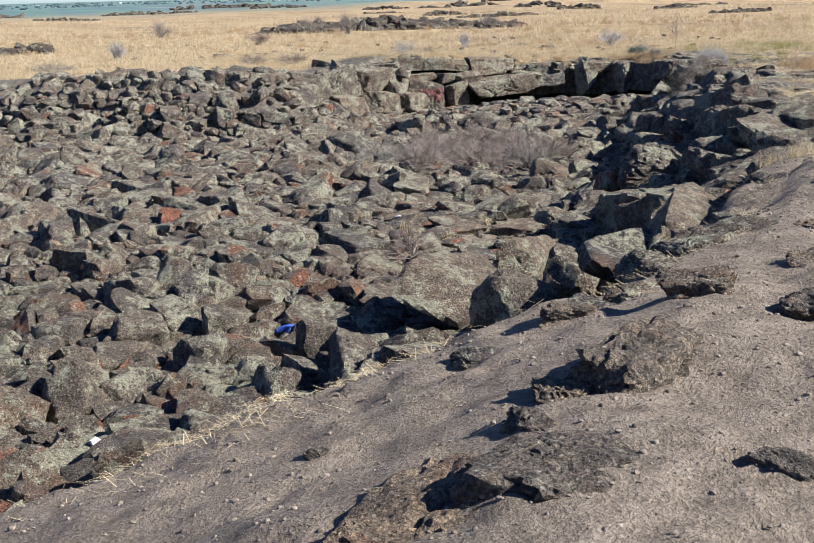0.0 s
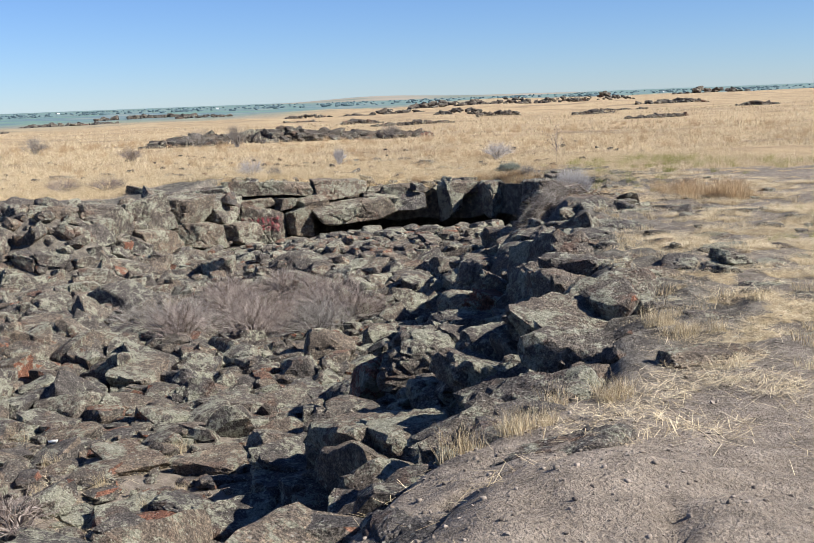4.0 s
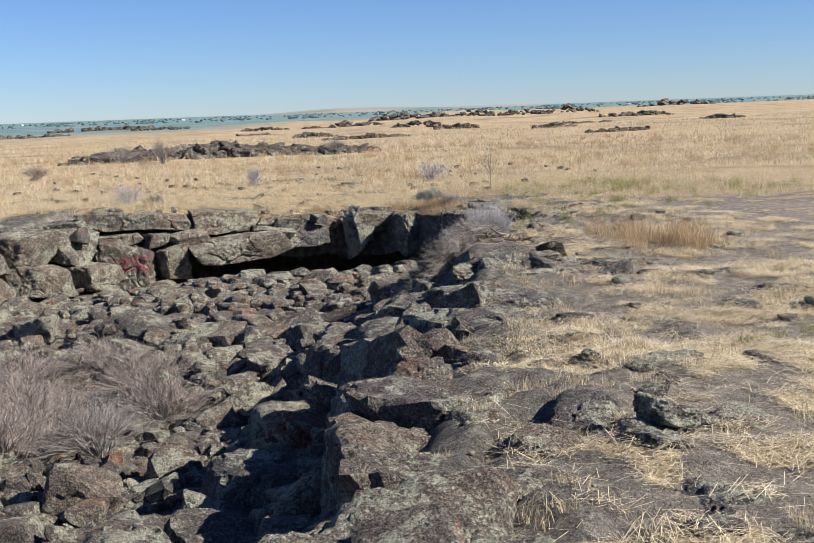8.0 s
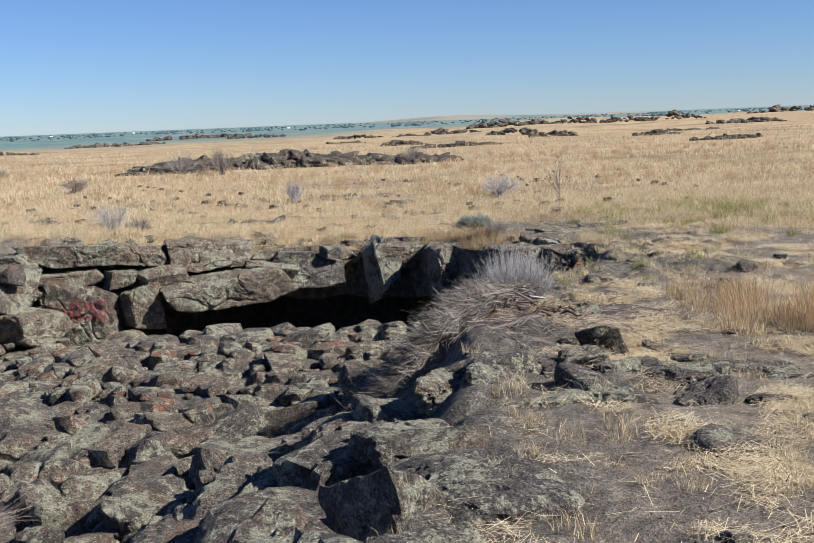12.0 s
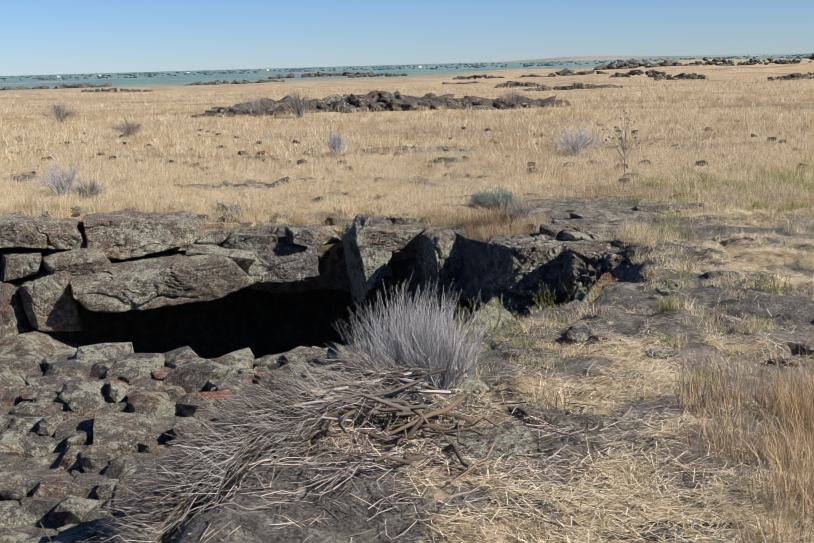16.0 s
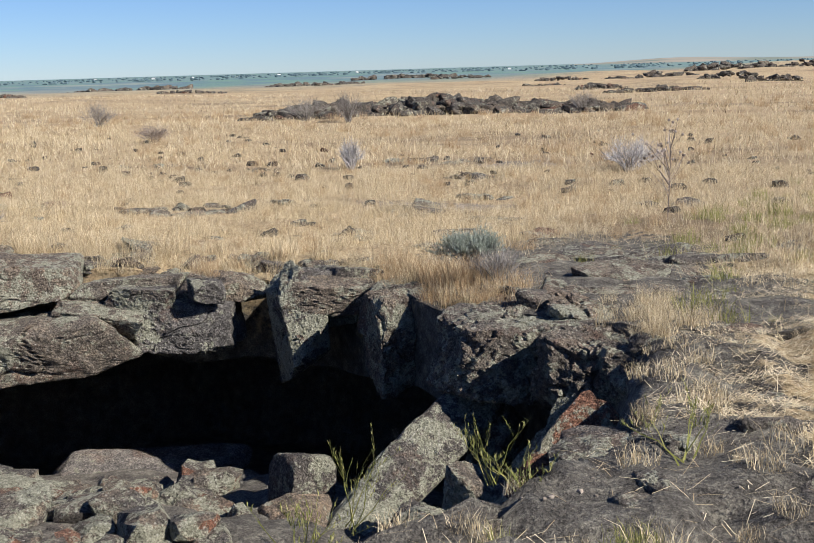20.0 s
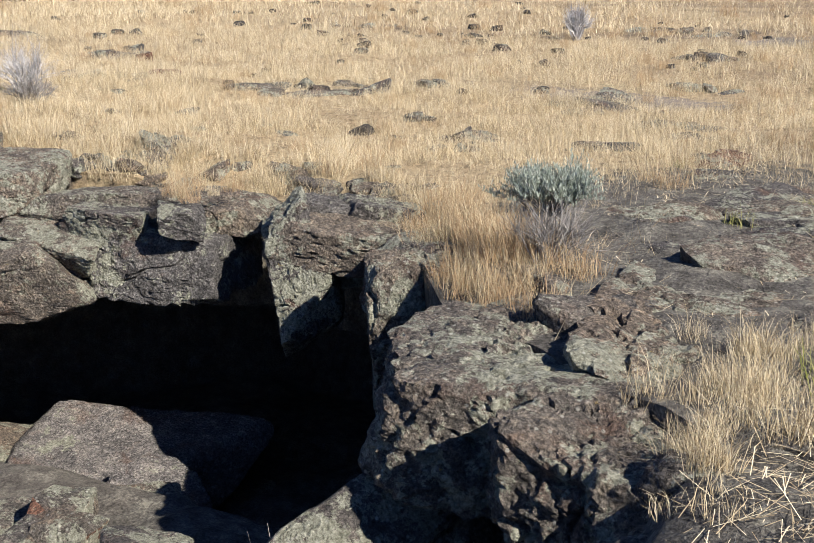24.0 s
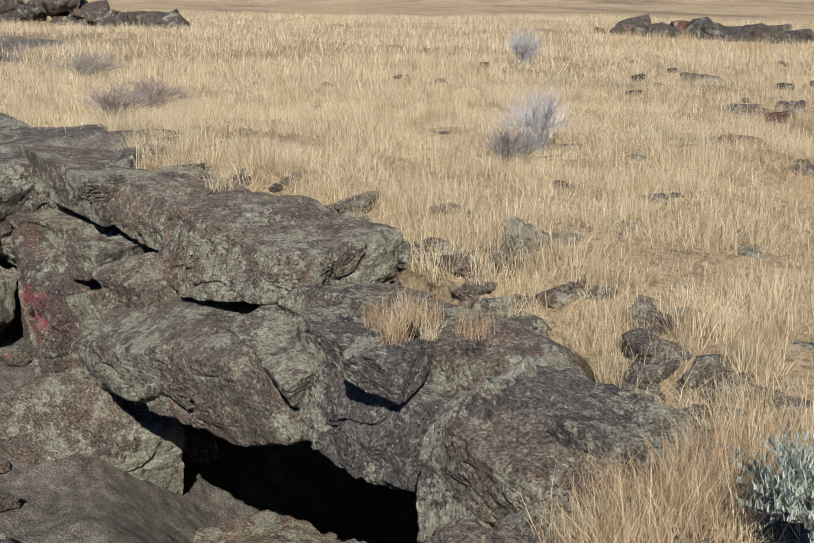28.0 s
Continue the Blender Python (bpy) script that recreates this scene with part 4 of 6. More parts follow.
for fx, fy, fz, fw, fh, ft, fs in ((-0.55, 31.75, -0.85, 1.2, 0.7, 50, 181), (-1.2, 30.85, -0.85, 1.1, 0.75, 55, 182), (-1.9, 29.95, -0.8, 1.2, 0.7, 48, 183), (-2.7, 29.0, -0.75, 1.1, 0.65, 45, 184), (-0.1, 31.6, -1.45, 1.0, 0.6, 48, 185), (-0.9, 30.6, -1.4, 1.2, 0.65, 50, 186), (-1.7, 29.5, -1.35, 1.1, 0.6, 45, 187), (-3.5, 28.4, -0.65, 1.0, 0.6, 20, 188), (-4.5, 28.5, -0.6, 1.1, 0.6, -8, 189)):
    boulder("basalt_block", "jointed basalt block in the far wall of the pit", fx, fy, fz, (fw, 0.9, fh), (4, 3, ft), fs, 7, 7, 0.05, CLIFF, 5, chip=(0.72, 1.0))
boulder("basalt_block", "small orange block on top of the far wall", -0.2, 31.4, -0.66, (0.34, 0.25, 0.28), (0, 4, 48), 190, 7, 6, 0.04, RED_ROCK)
boulder("basalt_block", "orange red stone among grey rubble", 2.16, 15.5, -1.5, (0.3, 0.25, 0.28), (0, 10, 20), 142, 4, 10, 0.04, RED_ROCK)
for bx, by, bz, bs, bt in ((-1.45, 9.75, -1.85, 0.42, 5), (-2.05, 10.2, -1.85, 0.55, 40), (-2.6, 9.5, -2.0, 0.5, 75), (-0.9, 10.3, -1.75, 0.5, 20), (-3.1, 9.9, -1.9, 0.45, 10), (-2.9, 8.9, -2.1, 0.4, 50), (-1.9, 9.3, -2.05, 0.35, 15), (-3.4, 8.6, -2.1, 0.45, 80)):
    boulder("basalt_block", "grey basalt block standing on end in a heap", bx, by, bz, (bs, bs * 0.8, bs * 1.15), (12, -9, bt), int(bx * -100 + by * 10) + 500, 4.5, 12, 0.04)
boulder("basalt_block", "baked red block in the heap", -3.0, 8.4, -2.1, (0.5, 0.4, 0.35), (0, 8, 15), 161, 6, 9, 0.03, RED_ROCK)
STONES = "stones beside the path"
boulder("basalt_block", "black stone standing on the plain", 7.18, 23.1, -0.28, (0.32, 0.28, 0.26), (0, -6, 12), 143, 4, 9, 0.06, CAVE_ROCK, 5, STONES)
boulder("basalt_block", "dark brown stone beside the branches", 6.35, 22.6, -0.45, (0.55, 0.45, 0.4), (0, 6, 25), 147, 4, 8, 0.04, group=STONES)
boulder("basalt_block", "humped dark stone on the straw", 4.62, 11.35, -0.14, (0.5, 0.4, 0.28), (0, 8, 20), 144, 3, 8, 0.07, group=STONES)
boulder("basalt_block", "humped dark stone on the straw", 5.9, 14.75, -0.16, (0.4, 0.35, 0.28), (0, 8, -20), 145, 3, 8, 0.07, group=STONES)
boulder("basalt_block", "low grey stone in the ground", 7.65, 25.2, -0.45, (0.65, 0.5, 0.3), (0, 4, 20), 146, 3, 8, 0.06, group=STONES)
HUMPS = [mesh_of("lava_hump", *rock_shape(700 + k, 5, 2.2, 8, 0.09, (1, 1, 1), (0.6, 0.95), 0.12), BASALT, 50) for k in range(6)]
LOW_HUMPS = [mesh_of("lava_hump", *rock_shape(720 + k, 4, 2.0, 8, 0.09, (1, 1, 1), (0.6, 0.95), 0.12), BASALT, 50) for k in range(10)]
DUST_HUMPS = [mesh_of("lava_hump", *rock_shape(740 + k, 5, 2.2, 9, 0.12, (1, 1, 1), (0.5, 0.95), 0.15), DUSTY, 50) for k in range(6)]
hump_rng = np.random.default_rng(77)


def hump(label, group, x, y, wide, proud, lib=HUMPS):
    """A swelling of the lava crust, most of it under the soil."""
    ob = new("lava_hump", lib[int(hump_rng.integers(len(lib)))])
    deep = wide * hump_rng.uniform(0.55, 0.85)
    high = max(0.05, wide * 0.22)
    ob.location = (x, y, land1(x, y) + proud - high)
    ob.rotation_euler, ob.scale = (hump_rng.normal(0, 0.08), hump_rng.normal(0, 0.08), hump_rng.uniform(0, 6.28)), (wide / 2, deep / 2, high)
    tagged(ob, label, "rock", group)


for sx, sy, sw, sp in ((1.45, 6.45, 0.75, 0.08), (1.95, 7.05, 0.95, 0.07), (2.3, 7.75, 0.65, 0.04), (3.55, 9.45, 0.8, 0.07), (0.95, 5.8, 0.5, 0.05), (1.2, 6.0, 0.35, 0.06), (0.3, 5.2, 0.3, 0.05), (1.7, 6.7, 0.45, 0.08), (2.75, 8.6, 0.5, 0.05)):
    hump("dusty grey lava crust swelling out of the soil", "lava humps of the soil edge", sx, sy, sw, sp)
for sx, sy, sw, sp in ((0.12, 3.15, 1.1, 0.10), (-0.15, 3.05, 0.5, 0.07), (0.45, 3.3, 0.6, 0.08), (0.9, 4.35, 0.75, 0.12), (0.6, 4.25, 0.4, 0.07), (1.45, 5.4, 0.5, 0.11), (1.8, 4.95, 0.45, 0.11), (0.42, 3.8, 0.36, 0.05), (1.15, 3.3, 0.25, 0.05), (0.75, 5.6, 0.35, 0.07), (2.2, 5.9, 0.4, 0.05), (-0.4, 4.3, 0.16, 0.03), (2.6, 7.0, 0.7, 0.05), (3.1, 7.9, 0.6, 0.05)):
    hump("dusty lava hump breaking through the soil", "dusty humps of the soil", sx, sy, sw, sp, DUST_HUMPS)
for sx, sy, sw, sp in ((4.65, 13.6, 1.3, 0.12), (5.04, 13.4, 0.9, 0.06), (4.5, 14.3, 1.0, 0.12), (5.42, 14.9, 0.6, 0.09), (5.75, 15.25, 0.65, 0.10), (6.05, 14.9, 0.36, 0.16), (5.3, 14.2, 0.55, 0.03), (5.7, 13.75, 0.6, 0.03), (6.0, 13.9, 0.7, 0.04), (4.25, 13.7, 0.7, 0.15), (5.2, 15.7, 0.6, 0.05), (4.9, 16.4, 1.1, 0.16), (5.0, 17.2, 0.8, 0.12), (6.6, 17.0, 0.7, 0.03), (7.0, 18.6, 0.8, 0.03), (5.9, 19.0, 0.8, 0.08)):
    hump("lichened lava crust showing through the straw", "lava humps beside the path", sx, sy, sw, sp)
for sx, sy, sw, sp in ((7.35, 22.2, 0.4, 0.10), (7.55, 22.15, 0.5, 0.10), (7.42, 22.55, 0.42, 0.09), (7.65, 22.35, 0.45, 0.08), (7.8, 22.38, 0.4, 0.07), (7.98, 22.45, 0.45, 0.06), (8.1, 22.65, 0.4, 0.03), (6.95, 22.4, 0.45, 0.13), (7.12, 22.2, 0.38, 0.12), (6.44, 22.25, 0.6, 0.13), (6.05, 22.1, 0.7, 0.13), (5.7, 22.1, 0.8, 0.15), (6.3, 21.95, 0.6, 0.12), (6.78, 22.25, 0.5, 0.15), (8.2, 23.7, 0.8, 0.04), (7.8, 22.95, 0.5, 0.04), (7.0, 21.7, 0.9, 0.08), (6.4, 21.4, 0.9, 0.12), (7.6, 21.7, 0.8, 0.06), (5.9, 21.3, 0.9, 0.14), (8.3, 22.1, 0.5, 0.04)):
    hump("knobbly lichened lava crust of the bank's top", "lava humps of the bank", sx, sy, sw, sp)
for k in range(210):
    sx, sy = hump_rng.uniform(4.3, 10.5), hump_rng.uniform(10.5, 30)
    near = float(sunk(np.array([sx]), np.array([sy]))[1][0])
    if near > 0.1:
        hump("low grey lava hump showing in trodden ground", "low humps of the trodden ground", sx, sy, hump_rng.uniform(0.15, 0.52) * (1.3 - 0.1 * min(near, 5)), hump_rng.uniform(0.02, 0.06), LOW_HUMPS)
for k in range(46):
    sx, sy = (hump_rng.uniform(7.2, 9.8), hump_rng.uniform(27.5, 36.0))
    if float(sunk(np.array([sx]), np.array([sy]))[1][0]) > -0.1 or sy > np.interp(sx, MOUTH_X, MOUTH_Y) + 0.5:
        ob_z = float(max(land1(sx, sy), land_top(np.array([sx]), np.array([sy]))[0] if sy > 31.5 else -9))
        hump("rough lichened lava crust beside the cave", "lava humps at the cave", sx, sy, hump_rng.uniform(0.3, 0.9), 0.03 + ob_z - land1(sx, sy), LOW_HUMPS)


for k in range(34):
    px, py = hump_rng.normal(7.9, 0.7), hump_rng.normal(34.3, 0.9)
    top = float(land_top(np.array([px]), np.array([py]))[0])
    hump("bare lumpy lava pad on the cave's roof", "lava pad on the roof", px, py, hump_rng.uniform(0.5, 1.3), top - land1(px, py) + hump_rng.uniform(0.02, 0.09), LOW_HUMPS)


def brow_stones():
    """Broken stones along the edge of the cave's roof, sunk in grass."""
    for k in range(90):
        x = hump_rng.uniform(-1.8, 6.6)
        y = np.interp(x, MOUTH_X, MOUTH_Y) + abs(hump_rng.normal(0.12, 0.25))
        s = hump_rng.uniform(0.05, 0.15)
        ob = new("brow_stone", BROW[k % len(BROW)])
        ob.location = (x, y, float(land_top(np.array([x]), np.array([y]))[0]) + s * 0.05)
        ob.rotation_euler, ob.scale = (hump_rng.normal(0, 0.2), hump_rng.normal(0, 0.2), hump_rng.uniform(0, 6.28)), (s * 1.3, s, s * 0.6)
        tagged(ob, "lichened stone at the roof's edge with grass round it", "rock", "stones of the roof's edge")


def plain_crust():
    """Flat lava showing through the grass of the plain."""
    for x, y, wide in ((4.8, 49.0, 1.6), (5.4, 39.7, 1.2), (6.9, 37.1, 1.2), (-0.3, 38.3, 1.4), (-0.9, 37.9, 1.0), (1.9, 38.4, 1.0), (2.2, 38.9, 0.8), (3.1, 39.9, 0.5), (5.1, 39.0, 1.3), (4.8, 37.0, 0.5), (6.4, 38.3, 0.9), (5.9, 41.5, 0.8), (5.2, 44.1, 0.7), (4.1, 37.6, 0.4), (-3.3, 41.6, 1.2), (-2.6, 40.9, 0.9), (8.6, 40.2, 1.0), (2.6, 49.5, 1.6), (-3.0, 48.5, 1.4), (-6.9, 43.3, 1.0)):
        for k in range(4):
            px, py = x + hump_rng.normal(0, 0.35) * wide, y + hump_rng.normal(0, 0.22) * wide
            top = float(max(land1(px, py), land_top(np.array([px]), np.array([py]))[0] if py < 39.8 and px < 9.8 else -9))
            hump("flat dark lava showing through dry grass", "lava flats of the plain", px, py, wide * hump_rng.uniform(0.35, 0.8), top - land1(px, py) + hump_rng.uniform(0.04, 0.10), LOW_HUMPS)


plain_crust()
BROW = [mesh_of("brow_stone", *rock_shape(760 + k, 4, 3.5, 10, 0.09, (1, 1, 1), (0.55, 0.92)), CLIFF, 40) for k in range(8)]
brow_stones()

# ---- rubble of the pit ----
rng = np.random.default_rng(7)


def packed(x, y, r, share):
    """Which of the rows, taken in their order, fit beside those taken before them."""
    taken, cells = [], {}
    for k in range(len(x)):
        a, b = int(x[k] / 0.7), int(y[k] / 0.7)
        if all((x[k] - x[q]) ** 2 + (y[k] - y[q]) ** 2 > (share * (r[k] + r[q])) ** 2 for i in (-1, 0, 1) for j in (-1, 0, 1) for q in cells.get((a + i, b + j), ())):
            taken.append(k)
            cells.setdefault((a, b), []).append(k)
    return np.array(taken)


STONE_CUTS = [(12.0, 4, (0.7, 1.05)), (14.0, 6, (0.62, 1.0)), (16.0, 3, (0.8, 1.1)), (10.0, 7, (0.55, 1.0))]


def stone_set(name, seed, n, sub, mats, rough=0.085, power=1.0):
    return [mesh_of(name, *rock_shape(seed + k, sub, STONE_CUTS[k % 4][0] * power, STONE_CUTS[k % 4][1], rough, (1, 1, 1), STONE_CUTS[k % 4][2], 0.05), mats[k % len(mats)], 20) for k in range(n)]


def scatter_rubble():
    """Close-set blocks of broken lava, half sunk, in all sizes; on the bank great rounded lumps."""
    pit = stone_set("basalt_block", 300, 22, 4, [BASALT, BASALT, CLIFF, BASALT], 0.06)
    baked = stone_set("basalt_block", 330, 5, 4, [RED_ROCK, REDDISH], 0.05)
    lumps = stone_set("rim_block", 340, 12, 4, [BASALT, BASALT, CLIFF], 0.085, 0.6)
    rough_set = [rock_shape(370 + k, 3, STONE_CUTS[k % 4][0], STONE_CUTS[k % 4][1], 0.06, (1, 1, 1), STONE_CUTS[k % 4][2], 0.05) for k in range(16)]
    small_set = [rock_shape(400 + k, 2, STONE_CUTS[k % 4][0], STONE_CUTS[k % 4][1], 0.05, (1, 1, 1), STONE_CUTS[k % 4][2], 0.05) for k in range(16)]
    n = 32000
    x, y = rng.uniform(-11, 8.2, n), rng.uniform(5.5, 32.6, n)
    t, near = sunk(x, y)
    bank = bank_share(x, y, t)
    r = 0.06 + 0.24 * rng.beta(1.15, 3.6, n) + 0.05 * vnoise(flat(x, y), 0.4, 52) * (y > 12)
    r = np.where(rng.uniform(size=n) < 0.05, r * 1.5, r) * (1 - 0.2 * smooth(24.5, 26.5, y) * smooth(-1.5, 0.5, x))
    r = np.clip(np.where(bank > 0.4, r * 1.25 + 0.03, r), 0.05, 0.46)
    grassy = np.exp(-(((x - 0.8) / 2.0) ** 2 + ((y - 13.4) / 2.8) ** 2))
    scrub = np.exp(-(((x - 1.1) / 1.7) ** 2 + ((y - 22.0) / 2.0) ** 2))
    ramp_soil = smooth(0.75, 0.35, t) * smooth(9.5, 7.5, y)
    want = smooth(0.02, 0.14, t) * (1 - ramp_soil) * (1 - 0.55 * grassy) * (1 - 0.9 * scrub) * (1 - 0.9 * smooth(0.42, 0.25, t) * smooth(25.5, 26.5, y) * smooth(-1.8, -2.6, x))
    keep = (rng.uniform(0, 0.8, n) < want) & (x > -0.42 * y - 2.0) & ~((y > 31.9) & (x > 0.3)) & ~((x > 6.3) & (y > 27.3)) & ~((x > 5.2) & (y > 29.8))
    for sx, sy, sr in SET_STONES + [(6.3, 24.8, 0.45), (5.95, 24.4, 0.6), (5.4, 24.2, 0.6), (5.0, 23.9, 0.35), (6.0, 23.4, 0.5), (5.9, 22.8, 0.4)]:
        keep &= np.hypot(x - sx, y - sy) > 0.75 * (sr + r)
    x, y, r, t, bank, grassy = x[keep], y[keep], r[keep], t[keep], bank[keep], grassy[keep]
    order = np.argsort(-r)
    x, y, r, t, bank, grassy = x[order], y[order], r[order], t[order], bank[order], grassy[order]
    take = packed(x, y, r, 0.66)
    x, y, r, t, bank, grassy = x[take], y[take], r[take], t[take], bank[take], grassy[take]
    z = land(x, y)
    jointed = smooth(24.5, 26.5, y) * smooth(-1.5, 0.5, x)
    heap = Heap()
    singles = {"bank": 0, "pit": 0}
    for k in range(len(x)):
        on_bank = bank[k] > 0.4
        high = 0.75 * (1 - 0.5 * grassy[k]) * (1.1 if on_bank else 1.0)
        s = r[k] * np.array([rng.uniform(1.0, 1.65), rng.uniform(0.85, 1.1), high * rng.uniform(0.75, 1.25)])
        tip = (13 if rng.uniform() < 0.8 else 34) * (1 - 0.8 * jointed[k]) * (1 - 0.5 * grassy[k])
        spin = 18 + 90 * int(rng.integers(4)) + rng.normal(0, 14) if jointed[k] > 0.5 else rng.uniform(0, 360)
        turn = (rng.normal(0, tip), rng.normal(0, tip), spin)
        at = z[k] + s[2] * (0.12 if on_bank else 0.08) + (0.05 * rng.normal() if jointed[k] > 0.5 else 0.0)
        kind = "bank" if on_bank else "pit"
        if singles[kind] < 290:
            singles[kind] += 1
            ob = new("rim_block" if on_bank else "basalt_block", lumps[int(rng.integers(12))] if on_bank else baked[int(rng.integers(5))] if r[k] < 0.23 and rng.uniform() < 0.22 and x[k] < 1.5 else pit[int(rng.integers(22))])
            ob.location, ob.rotation_euler, ob.scale = (x[k], y[k], at), [radians(a) for a in turn], s
            tagged(ob, "rough dark lava lump on the bank beside the path" if on_bank else "broken grey basalt block with lichen, in the rubble", "rock", "blocks of the near bank" if on_bank else "broken blocks of the pit")
            continue
        v, f = (rough_set if r[k] > 0.17 and y[k] < 28 else small_set)[int(rng.integers(16))]
        heap.add(turned(v * s, *turn) + [x[k], y[k], at], f)
    # small stones in the gaps
    n = 9000
    x, y = rng.uniform(-8, 6.3, n), rng.uniform(6.0, 31.5, n)
    t, near = sunk(x, y)
    keep = (rng.uniform(size=n) < smooth(0.05, 0.3, t) * (1 - smooth(0.75, 0.35, t) * smooth(9.5, 7.5, y)) * smooth(30, 10, y + 4 * vnoise(flat(x, y), 0.5, 53))) & (x > -0.42 * y - 1.0) & ~((x > 5.2) & (y > 29.5))
    x, y = x[keep], y[keep]
    tiny = [rock_shape(420 + k, 1, 5, 8, 0.10, (1, 1, 1), (0.55, 0.9), 0.1) for k in range(12)]
    for a, b, c in zip(x, y, land(x, y)):
        s = (0.02 + 0.06 * rng.beta(1.2, 3.5)) * rng.uniform(0.75, 1.3, 3)
        v, f = tiny[int(rng.integers(12))]
        heap.add(turned(v * s, rng.normal(0, 25), rng.normal(0, 25), rng.uniform(0, 360)) + [a, b, c + s[2] * 0.3], f)
    tagged(new("rubble", heap.mesh("rubble", RUBBLE, 20)), "broken basalt rubble covering the pit", "rubble", kind="stuff")


SET_STONES = [(ob.location[0], ob.location[1], 0.42 * math.sqrt(ob.dimensions[0] * ob.dimensions[1])) for ob in scene.objects if ob.get("group") in ("boulders of the pit", "great lumps of the bank")]
scatter_rubble()


def along_rim(first, last, step):
    """Places along the rim between two of its corners, with the way along it."""
    out, carry = [], 0.0
    for a in range(first, last):
        p, q = np.array(RIM[a][:2]), np.array(RIM[a + 1][:2])
        far = np.linalg.norm(q - p)
        while carry < far:
            out.append((p + (q - p) * carry / far, (q - p) / far))
            carry += step
        carry -= far
    return out


def bank_blocks(first, last, step, rows, size, label, group, mat):
    """Broken blocks that stand along the edge of the pit, row below row. The pit lies to the left of the rim's way."""
    shapes = [mesh_of("rim_block", *rock_shape(600 + k, 3, 5.0 + k % 3, 11, 0.075, (1, 1, 1), (0.5, 0.92)), mat, 34) for k in range(10)]
    for p, d in along_rim(first, last, step):
        left = np.array([-d[1], d[0]])
        for back, drop, much in rows:
            if rng.uniform() > much:
                continue
            c = p + left * (back + rng.normal(0, 0.12)) + d * rng.normal(0, step * 0.3)
            s = size * rng.uniform(0.55, 1.25) * rng.uniform(0.8, 1.25, 3) * (1, 1, 0.75)
            ob = new("rim_block", shapes[int(rng.integers(10))])
            ob.location = (c[0], c[1], land1(*c) + drop * s[2])
            ob.rotation_euler = (rng.normal(0, 0.18), rng.normal(0, 0.18), math.atan2(d[1], d[0]) + rng.normal(0, 0.5))
            ob.scale = s
            tagged(ob, label, "rock", group)


bank_blocks(32, 35, 0.42, ((0.0, -0.25, 0.9), (0.4, 0.1, 0.95), (0.7, 0.1, 0.8), (1.1, 0.1, 0.7)), 0.27, "jointed basalt block of the far rim", "blocks of the far rim", CLIFF)


def scatter_grit():
    """Pebbles and grit on the trodden soil."""
    heap = Heap()
    grits = [rock_shape(430 + k, 1, 3, 4, 0.05) for k in range(6)] + [rock_shape(440 + k, 2, 3, 6, 0.08) for k in range(6)]
    px, py = rng.uniform(-1.8, 4.2, 6500), rng.uniform(2.0, 10.5, 6500)
    qx, qy = rng.uniform(4.2, 10.0, 2500), rng.uniform(10, 30, 2500)
    px, py = np.concatenate([px, qx]), np.concatenate([py, qy])
    for a, b, c, near in zip(px, py, land(px, py), sunk(px, py)[1]):
        s = 0.004 + 0.022 * rng.beta(1, 7)
        if near < -1.2:
            continue
        v, f = grits[int(rng.integers(6)) + (6 if s > 0.009 else 0)]
        heap.add(turned(v * (s, s * rng.uniform(0.7, 1), s * 0.7), 0, 0, rng.uniform(0, 360)) + [a, b, c + s * 0.2], f)
    tagged(new("pebbles", heap.mesh("pebbles", PEBBLE, 45)), "pebbles and grit on the dusty soil", "pebbles", kind="stuff")


scatter_grit()


# ---- grass ----
def surface(x, y):
    """The ground, or the cave's roof where it lies over it."""
    z = land(x, y)
    over = (x > -2.2) & (x < 9.8) & (y < 39.8) & (y > np.interp(x, MOUTH_X, MOUTH_Y) + 0.02)
    return np.where(over, np.maximum(z, land_top(x, y)), z), over


def field_grass(name, label, n, xr, yr, high, wide, seed, wedge=None):
    g = np.random.default_rng(seed)
    x, y = g.uniform(*xr, n), g.uniform(*yr, n)
    if wedge:
        keep = (x > -wedge[0] * (y - wedge[1]) - 4) & (x < wedge[2] * (y - wedge[1]) + 14)
        x, y = x[keep], y[keep]
    back = y - np.interp(x, MOUTH_X, MOUTH_Y)
    over = (x > -2.2) & (x < 9.8) & (y < 39.8) & (back > 0.02)
    cover = np.where(over, straw_cover_top(x, y) * smooth(0.0, 0.4, back), straw_cover(x, y))
    clump = np.clip(0.5 + 0.45 * vnoise(flat(x, y), 1.6, 61) + 0.45 * vnoise(flat(x, y), 4.5, 62), 0, 1)
    keep = g.uniform(size=len(x)) < cover * (0.15 + 0.85 * clump)
    x, y, clump = x[keep], y[keep], clump[keep]
    z, over = surface(x, y)
    h = high * (0.45 + 0.75 * clump) * g.uniform(0.6, 1.25, len(x))
    v, f = blades(np.stack([x, y, z - 0.01], 1), h, wide * g.uniform(0.7, 1.4, len(x)), g.uniform(0.1, 1.15, len(x)) ** 1.3, g, 0.0, True)
    tagged(new(name, mesh_of(name, v, f, STRAW)), label, "dry grass", kind="stuff")


